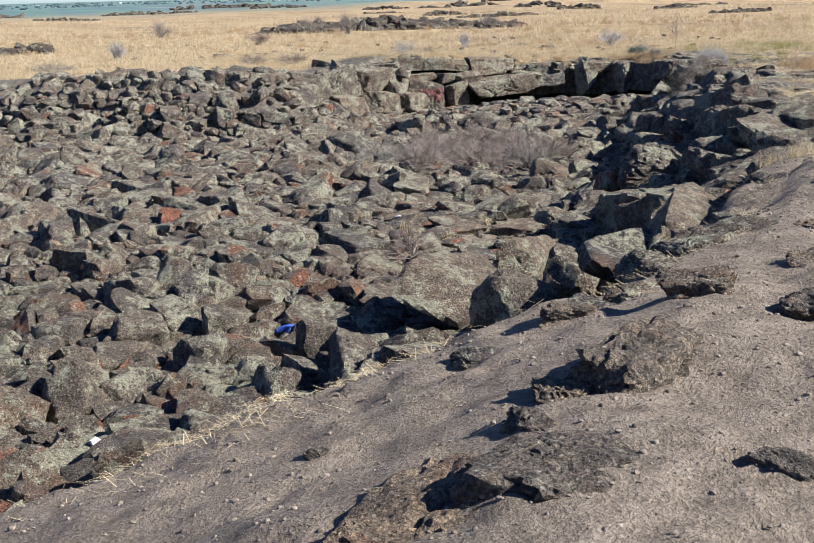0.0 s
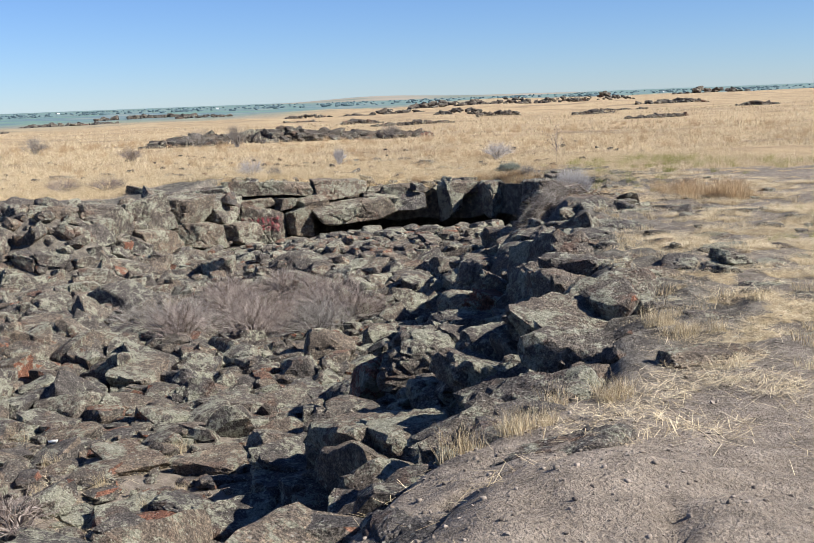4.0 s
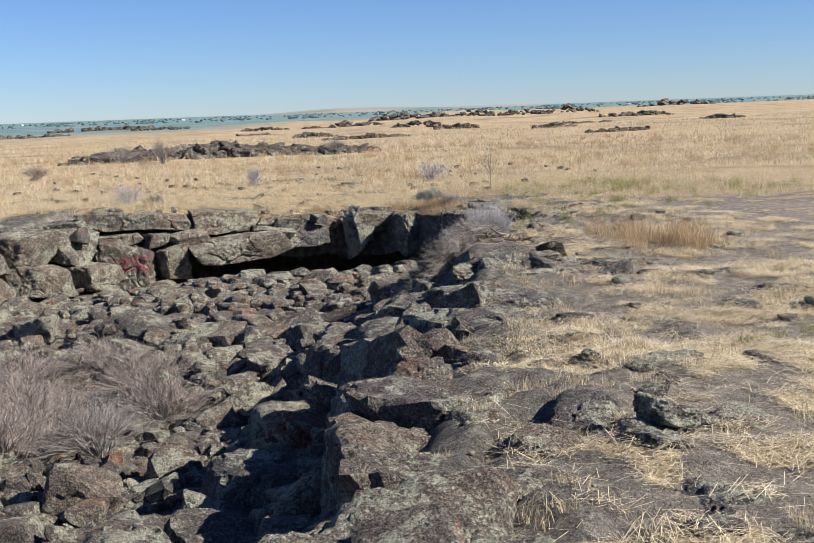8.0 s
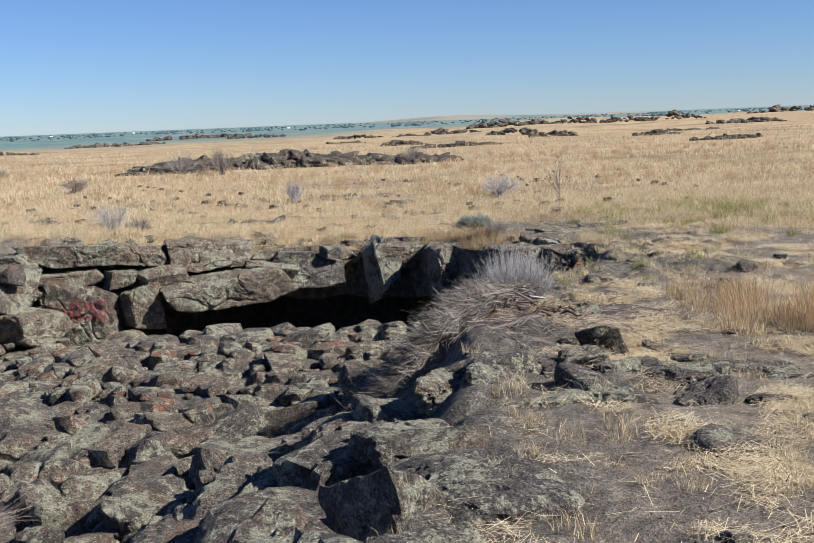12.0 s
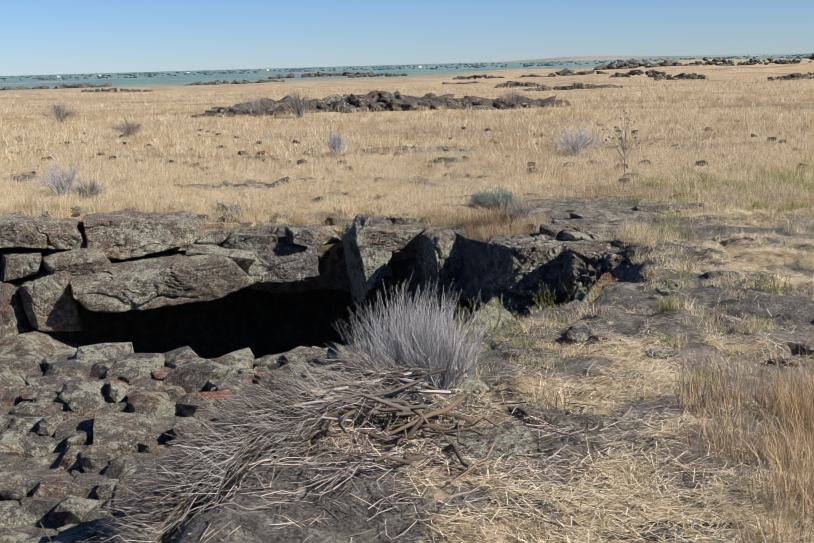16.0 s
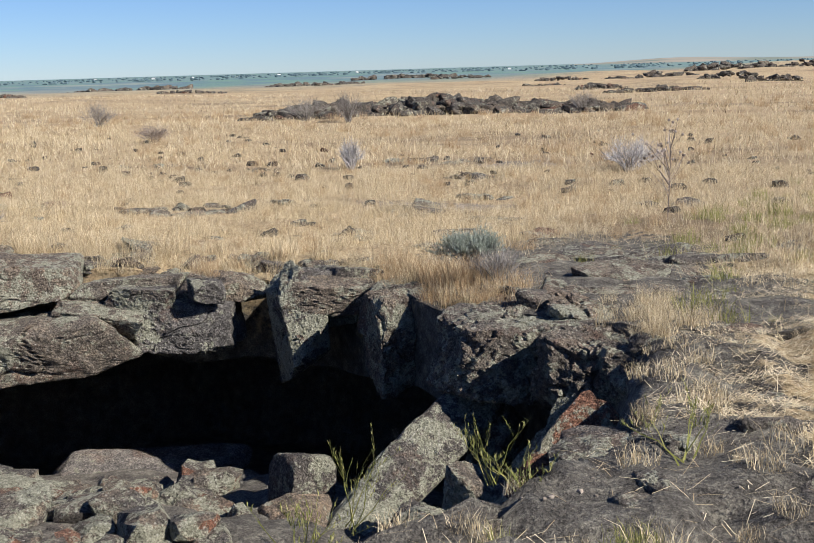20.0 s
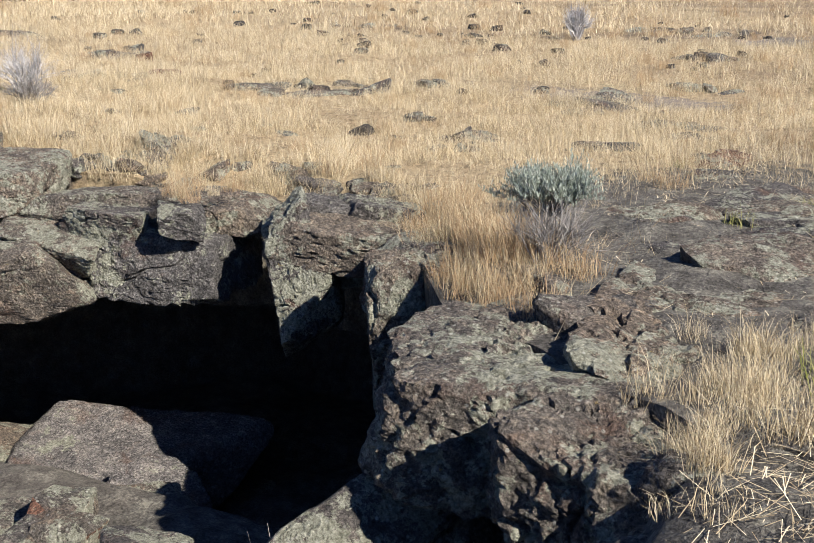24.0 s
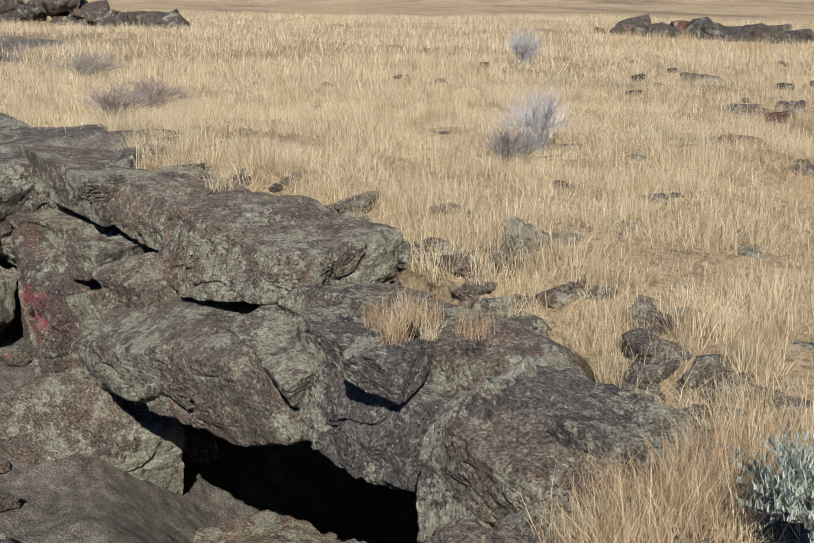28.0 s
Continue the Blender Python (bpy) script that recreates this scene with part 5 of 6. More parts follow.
field_grass("dry_grass", "dry golden grass on the plain behind the cave", 520000, (-13, 16), (31, 47), 0.20, 0.0040, 71)
field_grass("dry_grass", "short dense dry grass on the cave's roof", 420000, (-6, 8), (32.3, 40), 0.16, 0.0028, 74)
field_grass("dry_grass", "dry golden grass beyond the far rim", 190000, (-46, -8), (27, 62), 0.26, 0.011, 75)
field_grass("dry_grass", "dry golden grass farther out on the plain", 190000, (-32, 34), (47, 72), 0.24, 0.011, 72, (0.75, 25, 0.6))
field_grass("dry_grass", "dry golden grass on the distant plain", 90000, (-75, 60), (72, 140), 0.30, 0.03, 73, (0.75, 25, 0.5))


def straws(n, xr, yr, seed, dens, length=(0.03, 0.16), thick=1.0):
    """Flattened straw that lies on the ground in drifts."""
    g = np.random.default_rng(seed)
    x, y = g.uniform(*xr, n), g.uniform(*yr, n)
    t, near = sunk(x, y)
    p = flat(x, y)
    drift = smooth(-0.02, 0.38, vnoise(p, 1.5, 81) + 0.8 * vnoise(p, 3.6, 82))
    keep = g.uniform(size=n) < dens(x, y, near, t) * (0.05 + 0.95 * drift)
    x, y = x[keep], y[keep]
    z, over = surface(x, y)
    m = len(x)
    a = g.normal(0.35, 0.9, m) + 1.5 * vnoise(flat(x, y), 0.9, 83)
    ln, w = g.uniform(*length, m), thick * g.uniform(0.0007, 0.0016, m)
    d = np.stack([np.cos(a), np.sin(a), g.normal(0, 0.20, m)], 1) * ln[:, None]
    side = np.stack([-np.sin(a), np.cos(a), np.zeros(m)], 1) * w[:, None]
    c = np.stack([x, y, z + g.uniform(0.004, 0.04, m)], 1)
    v = np.stack([c - d / 2 - side, c - d / 2 + side, c + d / 2 + side, c + d / 2 - side], 1).reshape(-1, 3)
    k = np.arange(m)[:, None] * 4
    return v, np.concatenate([k + [0, 1, 2], k + [0, 2, 3]])


def lying_straw():
    v, f = straws(820000, (2.8, 11.5), (8.5, 34.5), 91, lambda x, y, near, t: np.clip(smooth(-0.1, 0.5, near) * (0.45 + 0.55 * smooth(0.4, 1.6, near)), 0, 1) * smooth(8.8, 10.5, y + 0.35 * x - 1.3) * (1 - 0.3 * smooth(29, 31, y)) * (1 - 0.5 * smooth(21.0, 22.5, y) * smooth(8.6, 7.8, x)))
    tagged(new("straw_litter", mesh_of("straw_litter", v, f, LAID)), "flattened dry straw lying in drifts on the soil", "straw", kind="stuff")
    v, f = straws(150000, (-5, 6), (4.5, 19), 92, lambda x, y, near, t: 0.75 * smooth(0.7, 0.1, np.abs(near + 0.05)) * (y < 9.5) + 0.22 * (near < -0.4) * smooth(19, 12, y) + 0.6 * (near < -0.4) * np.exp(-(((x - 1.0) / 1.8) ** 2 + ((y - 14.0) / 2.5) ** 2)))
    tagged(new("straw_litter", mesh_of("straw_litter", v, f, LAID)), "thin dry straw on the pit's edge and floor", "straw", kind="stuff")


lying_straw()
v, f = straws(110000, (4.5, 11.5), (15, 37), 93, lambda x, y, near, t: smooth(0.1, 0.9, near + 1.5 * (y > 32.5)) * (1 - 0.35 * smooth(29, 31, y)), (0.03, 0.12), 1.2)
tagged(new("straw_litter", mesh_of("straw_litter", v, f, LAID)), "coarse pale straw matted over the trodden ground", "straw", kind="stuff")


# ---- tufts and shrubs ----
def tuft_mesh(seed, n, high, spread, mat, wide=0.004):
    g = np.random.default_rng(seed)
    r, a = spread * np.sqrt(g.uniform(size=n)), g.uniform(0, 2 * np.pi, n)
    foot = np.stack([r * np.cos(a), r * np.sin(a), np.full(n, -0.02)], 1)
    v, f = blades(foot, high * g.uniform(0.2, 1.2, n), wide * g.uniform(0.7, 1.4, n), g.uniform(0.1, 0.9, n), g)
    return mesh_of("grass_tuft", v, f, mat)


TUFTS = {"gold": [tuft_mesh(k, 150, 0.25, 0.10, STRAW, 0.0024) for k in range(4)], "russet": [tuft_mesh(20 + k, 190, 0.27, 0.14, RUSSET, 0.0024) for k in range(4)],
         "low": [tuft_mesh(40 + k, 110, 0.11, 0.09, STRAW, 0.0028) for k in range(4)], "green": [tuft_mesh(60 + k, 90, 0.17, 0.11, WEED) for k in range(3)]}


def tuft_stuff(label, kind, places, scales):
    """Many alike tufts that nobody would count, in one mesh."""
    heap = Heap()
    z, over = surface(np.array([p[0] for p in places]), np.array([p[1] for p in places]))
    for (x, y), at, s in zip(places, z, scales):
        me = TUFTS[kind][int(rng.integers(len(TUFTS[kind])))]
        v = np.empty(len(me.vertices) * 3, np.float32)
        f = np.empty(len(me.loops), np.int32)
        me.vertices.foreach_get("co", v)
        me.loops.foreach_get("vertex_index", f)
        heap.add(turned(v.reshape(-1, 3) * s, 0, 0, rng.uniform(0, 360)) + [x, y, at], f.reshape(-1, 3))
    tagged(new("grass_tufts", heap.mesh("grass_tufts", TUFTS[kind][0].materials[0])), label, "dry grass", kind="stuff")


def tuft(kind, label, x, y, z=None, scale=1.0, group="grass tufts"):
    ob = new("grass_tuft", TUFTS[kind][int(rng.integers(len(TUFTS[kind])))])
    at = float(surface(np.array([x]), np.array([y]))[0][0]) if z is None else z
    ob.location, ob.rotation_euler, ob.scale = (x, y, at), (0, 0, rng.uniform(0, 6.28)), (scale, scale, scale)
    tagged(ob, label, "grass tuft", group)


for k in range(70):
    ex = rng.uniform(5.9, 7.4)
    tuft("russet" if k % 3 else "gold", "russet and pale dry grass standing over the cave's edge", ex, np.interp(ex, MOUTH_X, MOUTH_Y) + rng.uniform(0.08, 0.85), None, rng.uniform(0.7, 1.15), "russet tufts at the cave")
for k in range(36):
    tuft("gold", "bright golden grass on the corner of the bank", rng.normal(8.42, 0.16), rng.uniform(31.0, 32.6), None, rng.uniform(0.5, 0.95), "golden tufts at the corner")
edge_x = rng.uniform(-1.9, 6.3, 190)
tuft_stuff("dry grass along the edge of the cave's roof", "gold", [(a, np.interp(a, MOUTH_X, MOUTH_Y) + rng.uniform(0.03, 0.7)) for a in edge_x], rng.uniform(0.5, 1.15, 190))
tuft_stuff("darker russet clumps in golden grass", "russet", [(rng.uniform(-8, 9), rng.uniform(34.5, 50)) for k in range(260)], rng.uniform(0.4, 0.9, 260))
tuft_stuff("darker dry clumps far out on the plain", "russet", [(rng.uniform(-30, 30), rng.uniform(48, 95)) for k in range(420)], rng.uniform(0.9, 2.0, 420))
for k in range(7):
    tuft("gold" if k % 2 else "russet", "dry grass growing out of the wall's ledge", 4.0 + 1.0 * rng.uniform(), rng.uniform(33.55, 34.0), -0.54 - 0.05 * rng.uniform(), rng.uniform(0.4, 0.75), "tufts on the cave's ledge")
for k in range(30):
    tuft("russet", "reddish dry grass clump beside the path", rng.normal(8.9, 0.35), rng.uniform(23.2, 25.4), None, rng.uniform(0.9, 1.5), "russet clump beside the path")
for tx, ty in ((3.85, 10.35), (3.55, 10.05), (3.2, 9.75), (3.95, 10.5), (3.4, 9.9), (4.85, 12.5), (4.95, 12.3), (4.75, 12.7)):
    for k in range(3):
        tuft("gold", "dry golden tuft at the pit's edge", tx + rng.normal(0, 0.1), ty + rng.normal(0, 0.1), None, rng.uniform(0.4, 0.75), "tufts of the near bank")
spots = [(rng.uniform(4.5, 10.5), rng.uniform(10, 33)) for k in range(900)]
near = sunk(np.array([p[0] for p in spots]), np.array([p[1] for p in spots]))[1]
spots = [p for p, d in zip(spots, near) if d > -0.1]
tuft_stuff("small dry tufts in trodden straw", "low", spots, rng.uniform(0.5, 1.2, len(spots)))
for k in range(14):
    tuft("green", "yellow-green weed tuft at the cave", rng.choice([7.1, 7.7, 8.6, 8.2]) + rng.normal(0, 0.25), 27.2 + rng.normal(0, 0.6), None, rng.uniform(0.45, 0.9), "green weeds by the cave")
tuft_stuff("yellow-green weeds on the plain", "green", [(rng.normal(11.5, 1.6), rng.normal(37, 2.6)) for k in range(260)], rng.uniform(0.5, 1.4, 260))
for gx, gy in ((7.4, 17.3), (7.7, 17.45), (7.55, 17.4), (5.6, 17.6), (8.0, 17.6), (9.2, 21)):
    tuft("green", "low green weed in the straw", gx, gy, None, 0.6, "green weeds beside the path")
for k in range(40):
    tuft("gold", "dry tuft among the pit's rocks", *[(-4.5 + 3 * rng.uniform(), 26.5 + 1.5 * rng.uniform()), (rng.normal(1.0, 0.9), rng.normal(14.0, 1.2)), (-7 + 2.5 * rng.uniform(), 27 + 1.5 * rng.uniform())][k % 3], None, rng.uniform(0.4, 0.9), "tufts in the pit")


def shrub(name, label, x, y, z, wide, high, n, stem_mat, leaf_mat=None, seed=0, upright=0.5, r=0.006, leaves=0, group="shrubs"):
    """A shrub of forked twigs: an Empty with its stems and, where it has them, its leaves."""
    g = np.random.default_rng(seed)
    top = new(name)
    top.location = (x, y, z)
    tagged(top, label, "shrub", group)
    m = max(6, n // 14)
    a, lean = g.uniform(0, 2 * np.pi, m), g.uniform(0.1, 1.0, m) ** 0.7
    base = g.normal(0, 0.05 * wide, (m, 3)) * (1, 1, 0)
    knee = base + np.stack([np.cos(a) * lean * wide * 0.22, np.sin(a) * lean * wide * 0.22, high * g.uniform(0.2, 0.45, m)], 1)
    tips0 = base + np.stack([np.cos(a) * lean * wide * 0.46, np.sin(a) * lean * wide * 0.46, high * (1 - (1 - upright) * lean**2) * g.uniform(0.55, 0.9, m)], 1)
    heap = Heap()
    heap.add(*rods(base, knee, np.full(m, r * 2.2), np.full(m, r * 1.5), g, 0.05))
    heap.add(*rods(knee, tips0, np.full(m, r * 1.5), np.full(m, r * 0.7), g, 0.05))
    part("rootstock", heap.mesh("rootstock", stem_mat, 60), top, kind="stuff")
    k = g.integers(0, m, n)
    u = g.uniform(0.1, 1.0, (n, 1))
    start = knee[k] * (1 - u) + tips0[k] * u
    out = (tips0[k] - knee[k]) * g.uniform(0.3, 0.7, (n, 1)) + g.normal(0, 0.10, (n, 3)) * (wide, wide, high)
    out[:, 2] += high * 0.18 * upright
    twigs = Heap()
    end = start + out
    end[:, 2] = np.maximum(end[:, 2], 0.01)
    twigs.add(*rods(start, end, np.full(n, r * 0.55), np.full(n, r * 0.25), g, 0.06))
    part("brushwood", twigs.mesh("brushwood", stem_mat, 60), top, kind="stuff")
    if leaves:
        k = g.integers(0, n, leaves)
        u = g.uniform(0.2, 1.0, (leaves, 1))
        foot = start[k] * (1 - u) + end[k] * u
        v, f = blades(foot, g.uniform(0.015, 0.035, leaves), np.full(leaves, 0.005), g.uniform(0.2, 0.9, leaves), g)
        part("foliage", mesh_of("foliage", v, f, leaf_mat), top, kind="stuff")
    return top


shrub("dead_sagebrush", "silver-grey dead brush standing at the cave's edge", 6.70, 25.75, -0.50, 0.58, 0.54, 1300, SILVER, seed=11, upright=0.85, r=0.0024)
shrub("dead_sagebrush", "silver-grey dead brush standing at the cave's edge", 6.92, 25.65, -0.48, 0.48, 0.48, 1000, SILVER, seed=12, upright=0.8, r=0.0024)
shrub("sagebrush", "grey-green sagebrush on the cave's roof", 6.76, 34.12, -0.55, 0.52, 0.30, 900, TWIG, SAGE, 13, 0.6, 0.002, 17000)
for k, (wx, wy, wz, ww, wh) in enumerate(((6.75, 29.6, -1.25, 0.55, 0.62), (7.55, 29.6, -0.95, 0.45, 0.48), (7.9, 28.3, -0.55, 0.5, 0.36), (8.5, 28.6, -0.42, 0.5, 0.32), (7.1, 27.6, -0.55, 0.45, 0.35), (6.95, 26.6, -0.45, 0.35, 0.30))):
    shrub("weed_bush", "thin yellow-green weed stalks at the cave's edge", wx, wy, wz, ww, wh * 0.8, 28, WEED, WEED, 60 + k, 0.8, 0.0020, 140, "green weeds by the cave")
shrub("dead_bush", "thin bare twigs among the leaning stones", 6.85, 31.1, -1.55, 0.6, 0.42, 60, TWIG, seed=70, upright=0.5, r=0.0028)
shrub("dead_bush", "small tangled dead bush in the pit", 0.0, 13.1, land1(0, 13.1), 0.75, 0.36, 420, BROWN_TWIG, seed=14, upright=0.3, r=0.004)
for k, (bx, by, bw, bh) in enumerate(((0.1, 21.2, 1.5, 0.5), (1.3, 21.6, 1.7, 0.55), (0.6, 22.9, 1.6, 0.5), (2.1, 22.9, 1.5, 0.5), (-0.6, 22.2, 1.3, 0.45), (2.6, 21.6, 1.1, 0.45), (1.2, 20.4, 1.3, 0.5), (0.2, 20.2, 1.2, 0.5), (2.1, 20.4, 1.1, 0.45), (0.5, 24.0, 1.3, 0.45), (1.5, 24.1, 1.2, 0.4))):
    shrub("dead_bush", "tangled brown tumbleweed brush on the pit's floor", bx, by, land1(bx, by), bw, bh * 1.35, 1100, TWIG if k in (0, 4, 8) else BROWN_TWIG, seed=30 + k, upright=0.35, r=0.0034, group="dead brush in the pit")
for k, (bx, by, bw, bh, mat) in enumerate(((-0.1, 36.6, 0.8, 0.55, SILVER), (8.1, 46.1, 1.2, 0.6, SILVER), (2.3, 47.0, 0.5, 0.6, SILVER), (-7.6, 59.2, 1.2, 0.6, BROWN_TWIG), (-15, 70, 1.6, 1.0, TWIG), (-6.0, 71.5, 1.8, 1.1, TWIG), (-3.6, 69.5, 1.2, 1.3, TWIG), (5.5, 79, 1.4, 1.0, TWIG), (0.6, 36.0, 0.5, 0.3, TWIG), (7.1, 33.2, 0.5, 0.3, TWIG), (-3.4, 33.3, 1.0, 0.4, BROWN_TWIG), (-4.6, 33.9, 0.9, 0.4, BROWN_TWIG), (-10.5, 41.6, 0.7, 0.7, SILVER), (-10.4, 33.6, 1.4, 0.4, TWIG))):
    shrub("grey_bush", "leafless grey bush in the dry grass", bx, by, float(surface(np.array([bx]), np.array([by]))[0][0]), bw, bh, 700, mat, seed=50 + k, upright=0.6, r=0.0028 if by < 40 else 0.005, group="bushes of the plain")


def tube(name, path, radius, mat, sides=6):
    """A bent round branch along the path, closed at its ends."""
    d = np.gradient(path, axis=0)
    d /= np.maximum(np.linalg.norm(d, axis=1, keepdims=True), 1e-9)
    u = np.cross(d, [0.1, 0.2, 1.0])
    u /= np.linalg.norm(u, axis=1, keepdims=True)
    w = np.cross(d, u)
    a = 2 * np.pi * np.arange(sides) / sides
    v = (path[:, None] + (u[:, None] * np.cos(a)[:, None] + w[:, None] * np.sin(a)[:, None]) * np.reshape(radius, (-1, 1, 1))).reshape(-1, 3)
    n = len(path)
    f = [[i * sides + j, i * sides + (j + 1) % sides, (i + 1) * sides + (j + 1) % sides, (i + 1) * sides + j] for i in range(n - 1) for j in range(sides)]
    return mesh_of(name, v, f + [list(range(sides))[::-1], list(range((n - 1) * sides, n * sides))], mat, 60)


def branch_pile():
    """A dead bush that lies down the bank: bent branches from one root, each with a fan of fine twigs."""
    g = np.random.default_rng(17)
    top = new("branch_pile")
    bx, by, bz = 6.72, 25.0, -0.45
    top.location = (bx, by, bz)
    tagged(top, "pile of dead grey branches fallen down the bank", "branches")

    def ground_at(p):
        return land(p[:, 0] + bx, p[:, 1] + by) - bz

    fans = {"silver": Heap(), "brown": Heap()}
    for k in range(64):
        w0 = g.uniform(0, 1)
        a, ln = g.normal(radians(213), 0.20), g.uniform(0.6, 1.8) if k % 3 else g.uniform(0.3, 0.8)
        start = np.array([0.20 - 0.50 * w0 + g.normal(0, 0.07), 0.35 - 0.85 * w0 + g.normal(0, 0.07)])
        u = np.linspace(0, 1, 7)
        curve = a + g.normal(0, 0.35) * (u - 0.3)
        path = np.stack([start[0] + np.cos(curve) * ln * u, start[1] + np.sin(curve) * ln * u, np.zeros(7)], 1)
        lift = g.uniform(0.03, 0.16) * (1 - u) ** 1.2 + 0.06 * g.uniform(0.2, 1.5) + 0.10 * g.uniform() * np.sin(np.pi * u)
        path[:, 2] = ground_at(path) + lift
        thick = g.uniform(0.006, 0.014)
        part("branch", tube("branch", path, thick * (1 - 0.7 * u), WOOD if k % 4 == 0 else PILE), top)
        m = int(34 + 48 * ln)
        w = g.uniform(0.15, 1.0, m)
        foot = np.stack([np.interp(w, u, path[:, c]) for c in range(3)], 1)
        b, tl = a + g.normal(0, 0.42, m), g.uniform(0.06, 0.28, m)
        tip = foot + np.stack([np.cos(b) * tl, np.sin(b) * tl, g.normal(0.01, 0.07, m)], 1)
        tip[:, 2] = np.maximum(tip[:, 2], ground_at(tip) + 0.015)
        fans["silver" if k % 5 < 2 else "brown"].add(*rods(foot, tip, np.full(m, 0.0019), np.full(m, 0.0010), g, 0.12))
    part("brushwood", fans["silver"].mesh("brushwood", TWIG, 60), top, "silver-grey dead twigs", "stuff")
    part("brushwood", fans["brown"].mesh("brushwood", PILE, 60), top, kind="stuff")
    n = 2600
    a, far = g.uniform(0, 6.28, n), np.abs(g.normal(0, 0.55, n))
    root = np.stack([0.15 + np.cos(a) * far * 1.3, -0.35 + np.sin(a) * far * 1.2, np.zeros(n)], 1)
    b, ln = g.uniform(0, 6.28, n), g.uniform(0.04, 0.22, n)
    tip = root + np.stack([np.cos(b) * ln, np.sin(b) * ln, np.zeros(n)], 1)
    root[:, 2], tip[:, 2] = ground_at(root) + g.uniform(0, 0.03, n), ground_at(tip) + g.uniform(0, 0.04, n)
    part("litter", mesh_of("litter", *rods(root, tip, np.full(n, 0.0030), np.full(n, 0.0015), g, 0.08), BROWN_TWIG, 60), top, kind="stuff")
    for k in range(22):
        root = np.array([[g.normal(0.15, 0.3), g.normal(-0.25, 0.3), 0]])
        a, ln = g.uniform(2.4, 5.6), g.uniform(0.18, 0.5)
        tip = root + [[math.cos(a) * ln, math.sin(a) * ln, 0]]
        root[:, 2], tip[:, 2] = ground_at(root) + g.uniform(0.02, 0.16), ground_at(tip) + g.uniform(0.02, 0.10)
        u = np.linspace(0, 1, 5)[:, None]
        bent = root * (1 - u) + tip * u + g.normal(0, 0.018, (5, 3))
        part("broken_branch", tube("broken_branch", bent, g.uniform(0.005, 0.015) * np.linspace(1, 0.55, 5), WOOD), top)


branch_pile()


def tall_weed(x, y, high, seed):
    g = np.random.default_rng(seed)
    top = new("tall_weed")
    z = float(surface(np.array([x]), np.array([y]))[0][0])
    top.location = (x, y, z)
    tagged(top, "tall dry weed with dark seed heads", "weed", "tall weeds of the plain")
    n = 26
    part("stalk", mesh_of("stalk", *rods(np.array([[0, 0, -0.02]]), np.array([[0.03, 0.02, high * 0.75]]), np.array([0.008]), np.array([0.004]), g, 0.02), BROWN_TWIG, 60), top)
    u = g.uniform(0.25, 0.75, (n, 1))
    a = np.array([[0.03, 0.02, high]]) * u
    b = a + g.normal(0, 0.16, (n, 3)) * high * (1, 1, 0.1) + [[0, 0, high * 0.28]]
    part("brushwood", mesh_of("brushwood", *rods(a, b, np.full(n, 0.004), np.full(n, 0.002), g, 0.05), BROWN_TWIG, 60), top, kind="stuff")
    heads = Heap()
    for p in b:
        v, f = ball(1)
        heads.add(v * 0.018 + p, f)
    part("seed_fluff", heads.mesh("seed_fluff", BROWN_TWIG), top, "dark brown dry seed heads", "stuff")


for wx, wy, wh, ws in ((8.6, 37.2, 1.15, 1),):
    tall_weed(wx, wy, wh, ws)


# ---- stones and lava of the plain ----
def field_stones():
    shapes = [mesh_of("field_stone", *rock_shape(800 + k, 3, 3.2, 9, 0.10, (1, 1, 1), (0.55, 0.92)), DARK_LAVA, 36) for k in range(8)]
    spots = [(-1.15, 47.1), (-0.4, 44.3), (0.0, 47.5), (-0.6, 46.6), (0.4, 46.9), (-1.6, 46.2), (2.9, 44.5), (4.9, 48.2), (5.6, 44.8), (5.2, 44.1), (3.84, 45.7), (-3.6, 42.1), (-3.2, 41.7), (2.4, 47.3), (2.9, 39.9), (3.2, 39.8), (1.85, 39.0), (2.2, 38.8), (5.4, 43.4), (7.1, 42.2), (-6.9, 43.3), (-8.4, 51.7)]
    for a, b in spots:
        for k in range(2):
            s = rng.uniform(0.07, 0.15) * (1.0 if k == 0 else 0.6)
            x, y = a + rng.normal(0, 0.5) * (k > 0), b + rng.normal(0, 0.4) * (k > 0)
            ob = new("field_stone", shapes[int(rng.integers(8))])
            ob.location, ob.rotation_euler, ob.scale = (x, y, float(surface(np.array([x]), np.array([y]))[0][0]) + s * 0.05), (0, 0, rng.uniform(0, 6)), (s, s, s * 0.75)
            tagged(ob, "dark lava stone in the dry grass", "rock", "stones of the plain")
    for k in range(150):
        x, y = rng.uniform(-11, 14), rng.uniform(35.5, 62)
        s = rng.uniform(0.05, 0.14)
        ob = new("field_stone", shapes[int(rng.integers(8))])
        ob.location, ob.rotation_euler, ob.scale = (x, y, float(surface(np.array([x]), np.array([y]))[0][0]) + s * 0.1), (0, 0, rng.uniform(0, 6)), (s, s, s * 0.75)
        tagged(ob, "dark lava stone in the dry grass", "rock", "stones of the plain")


field_stones()


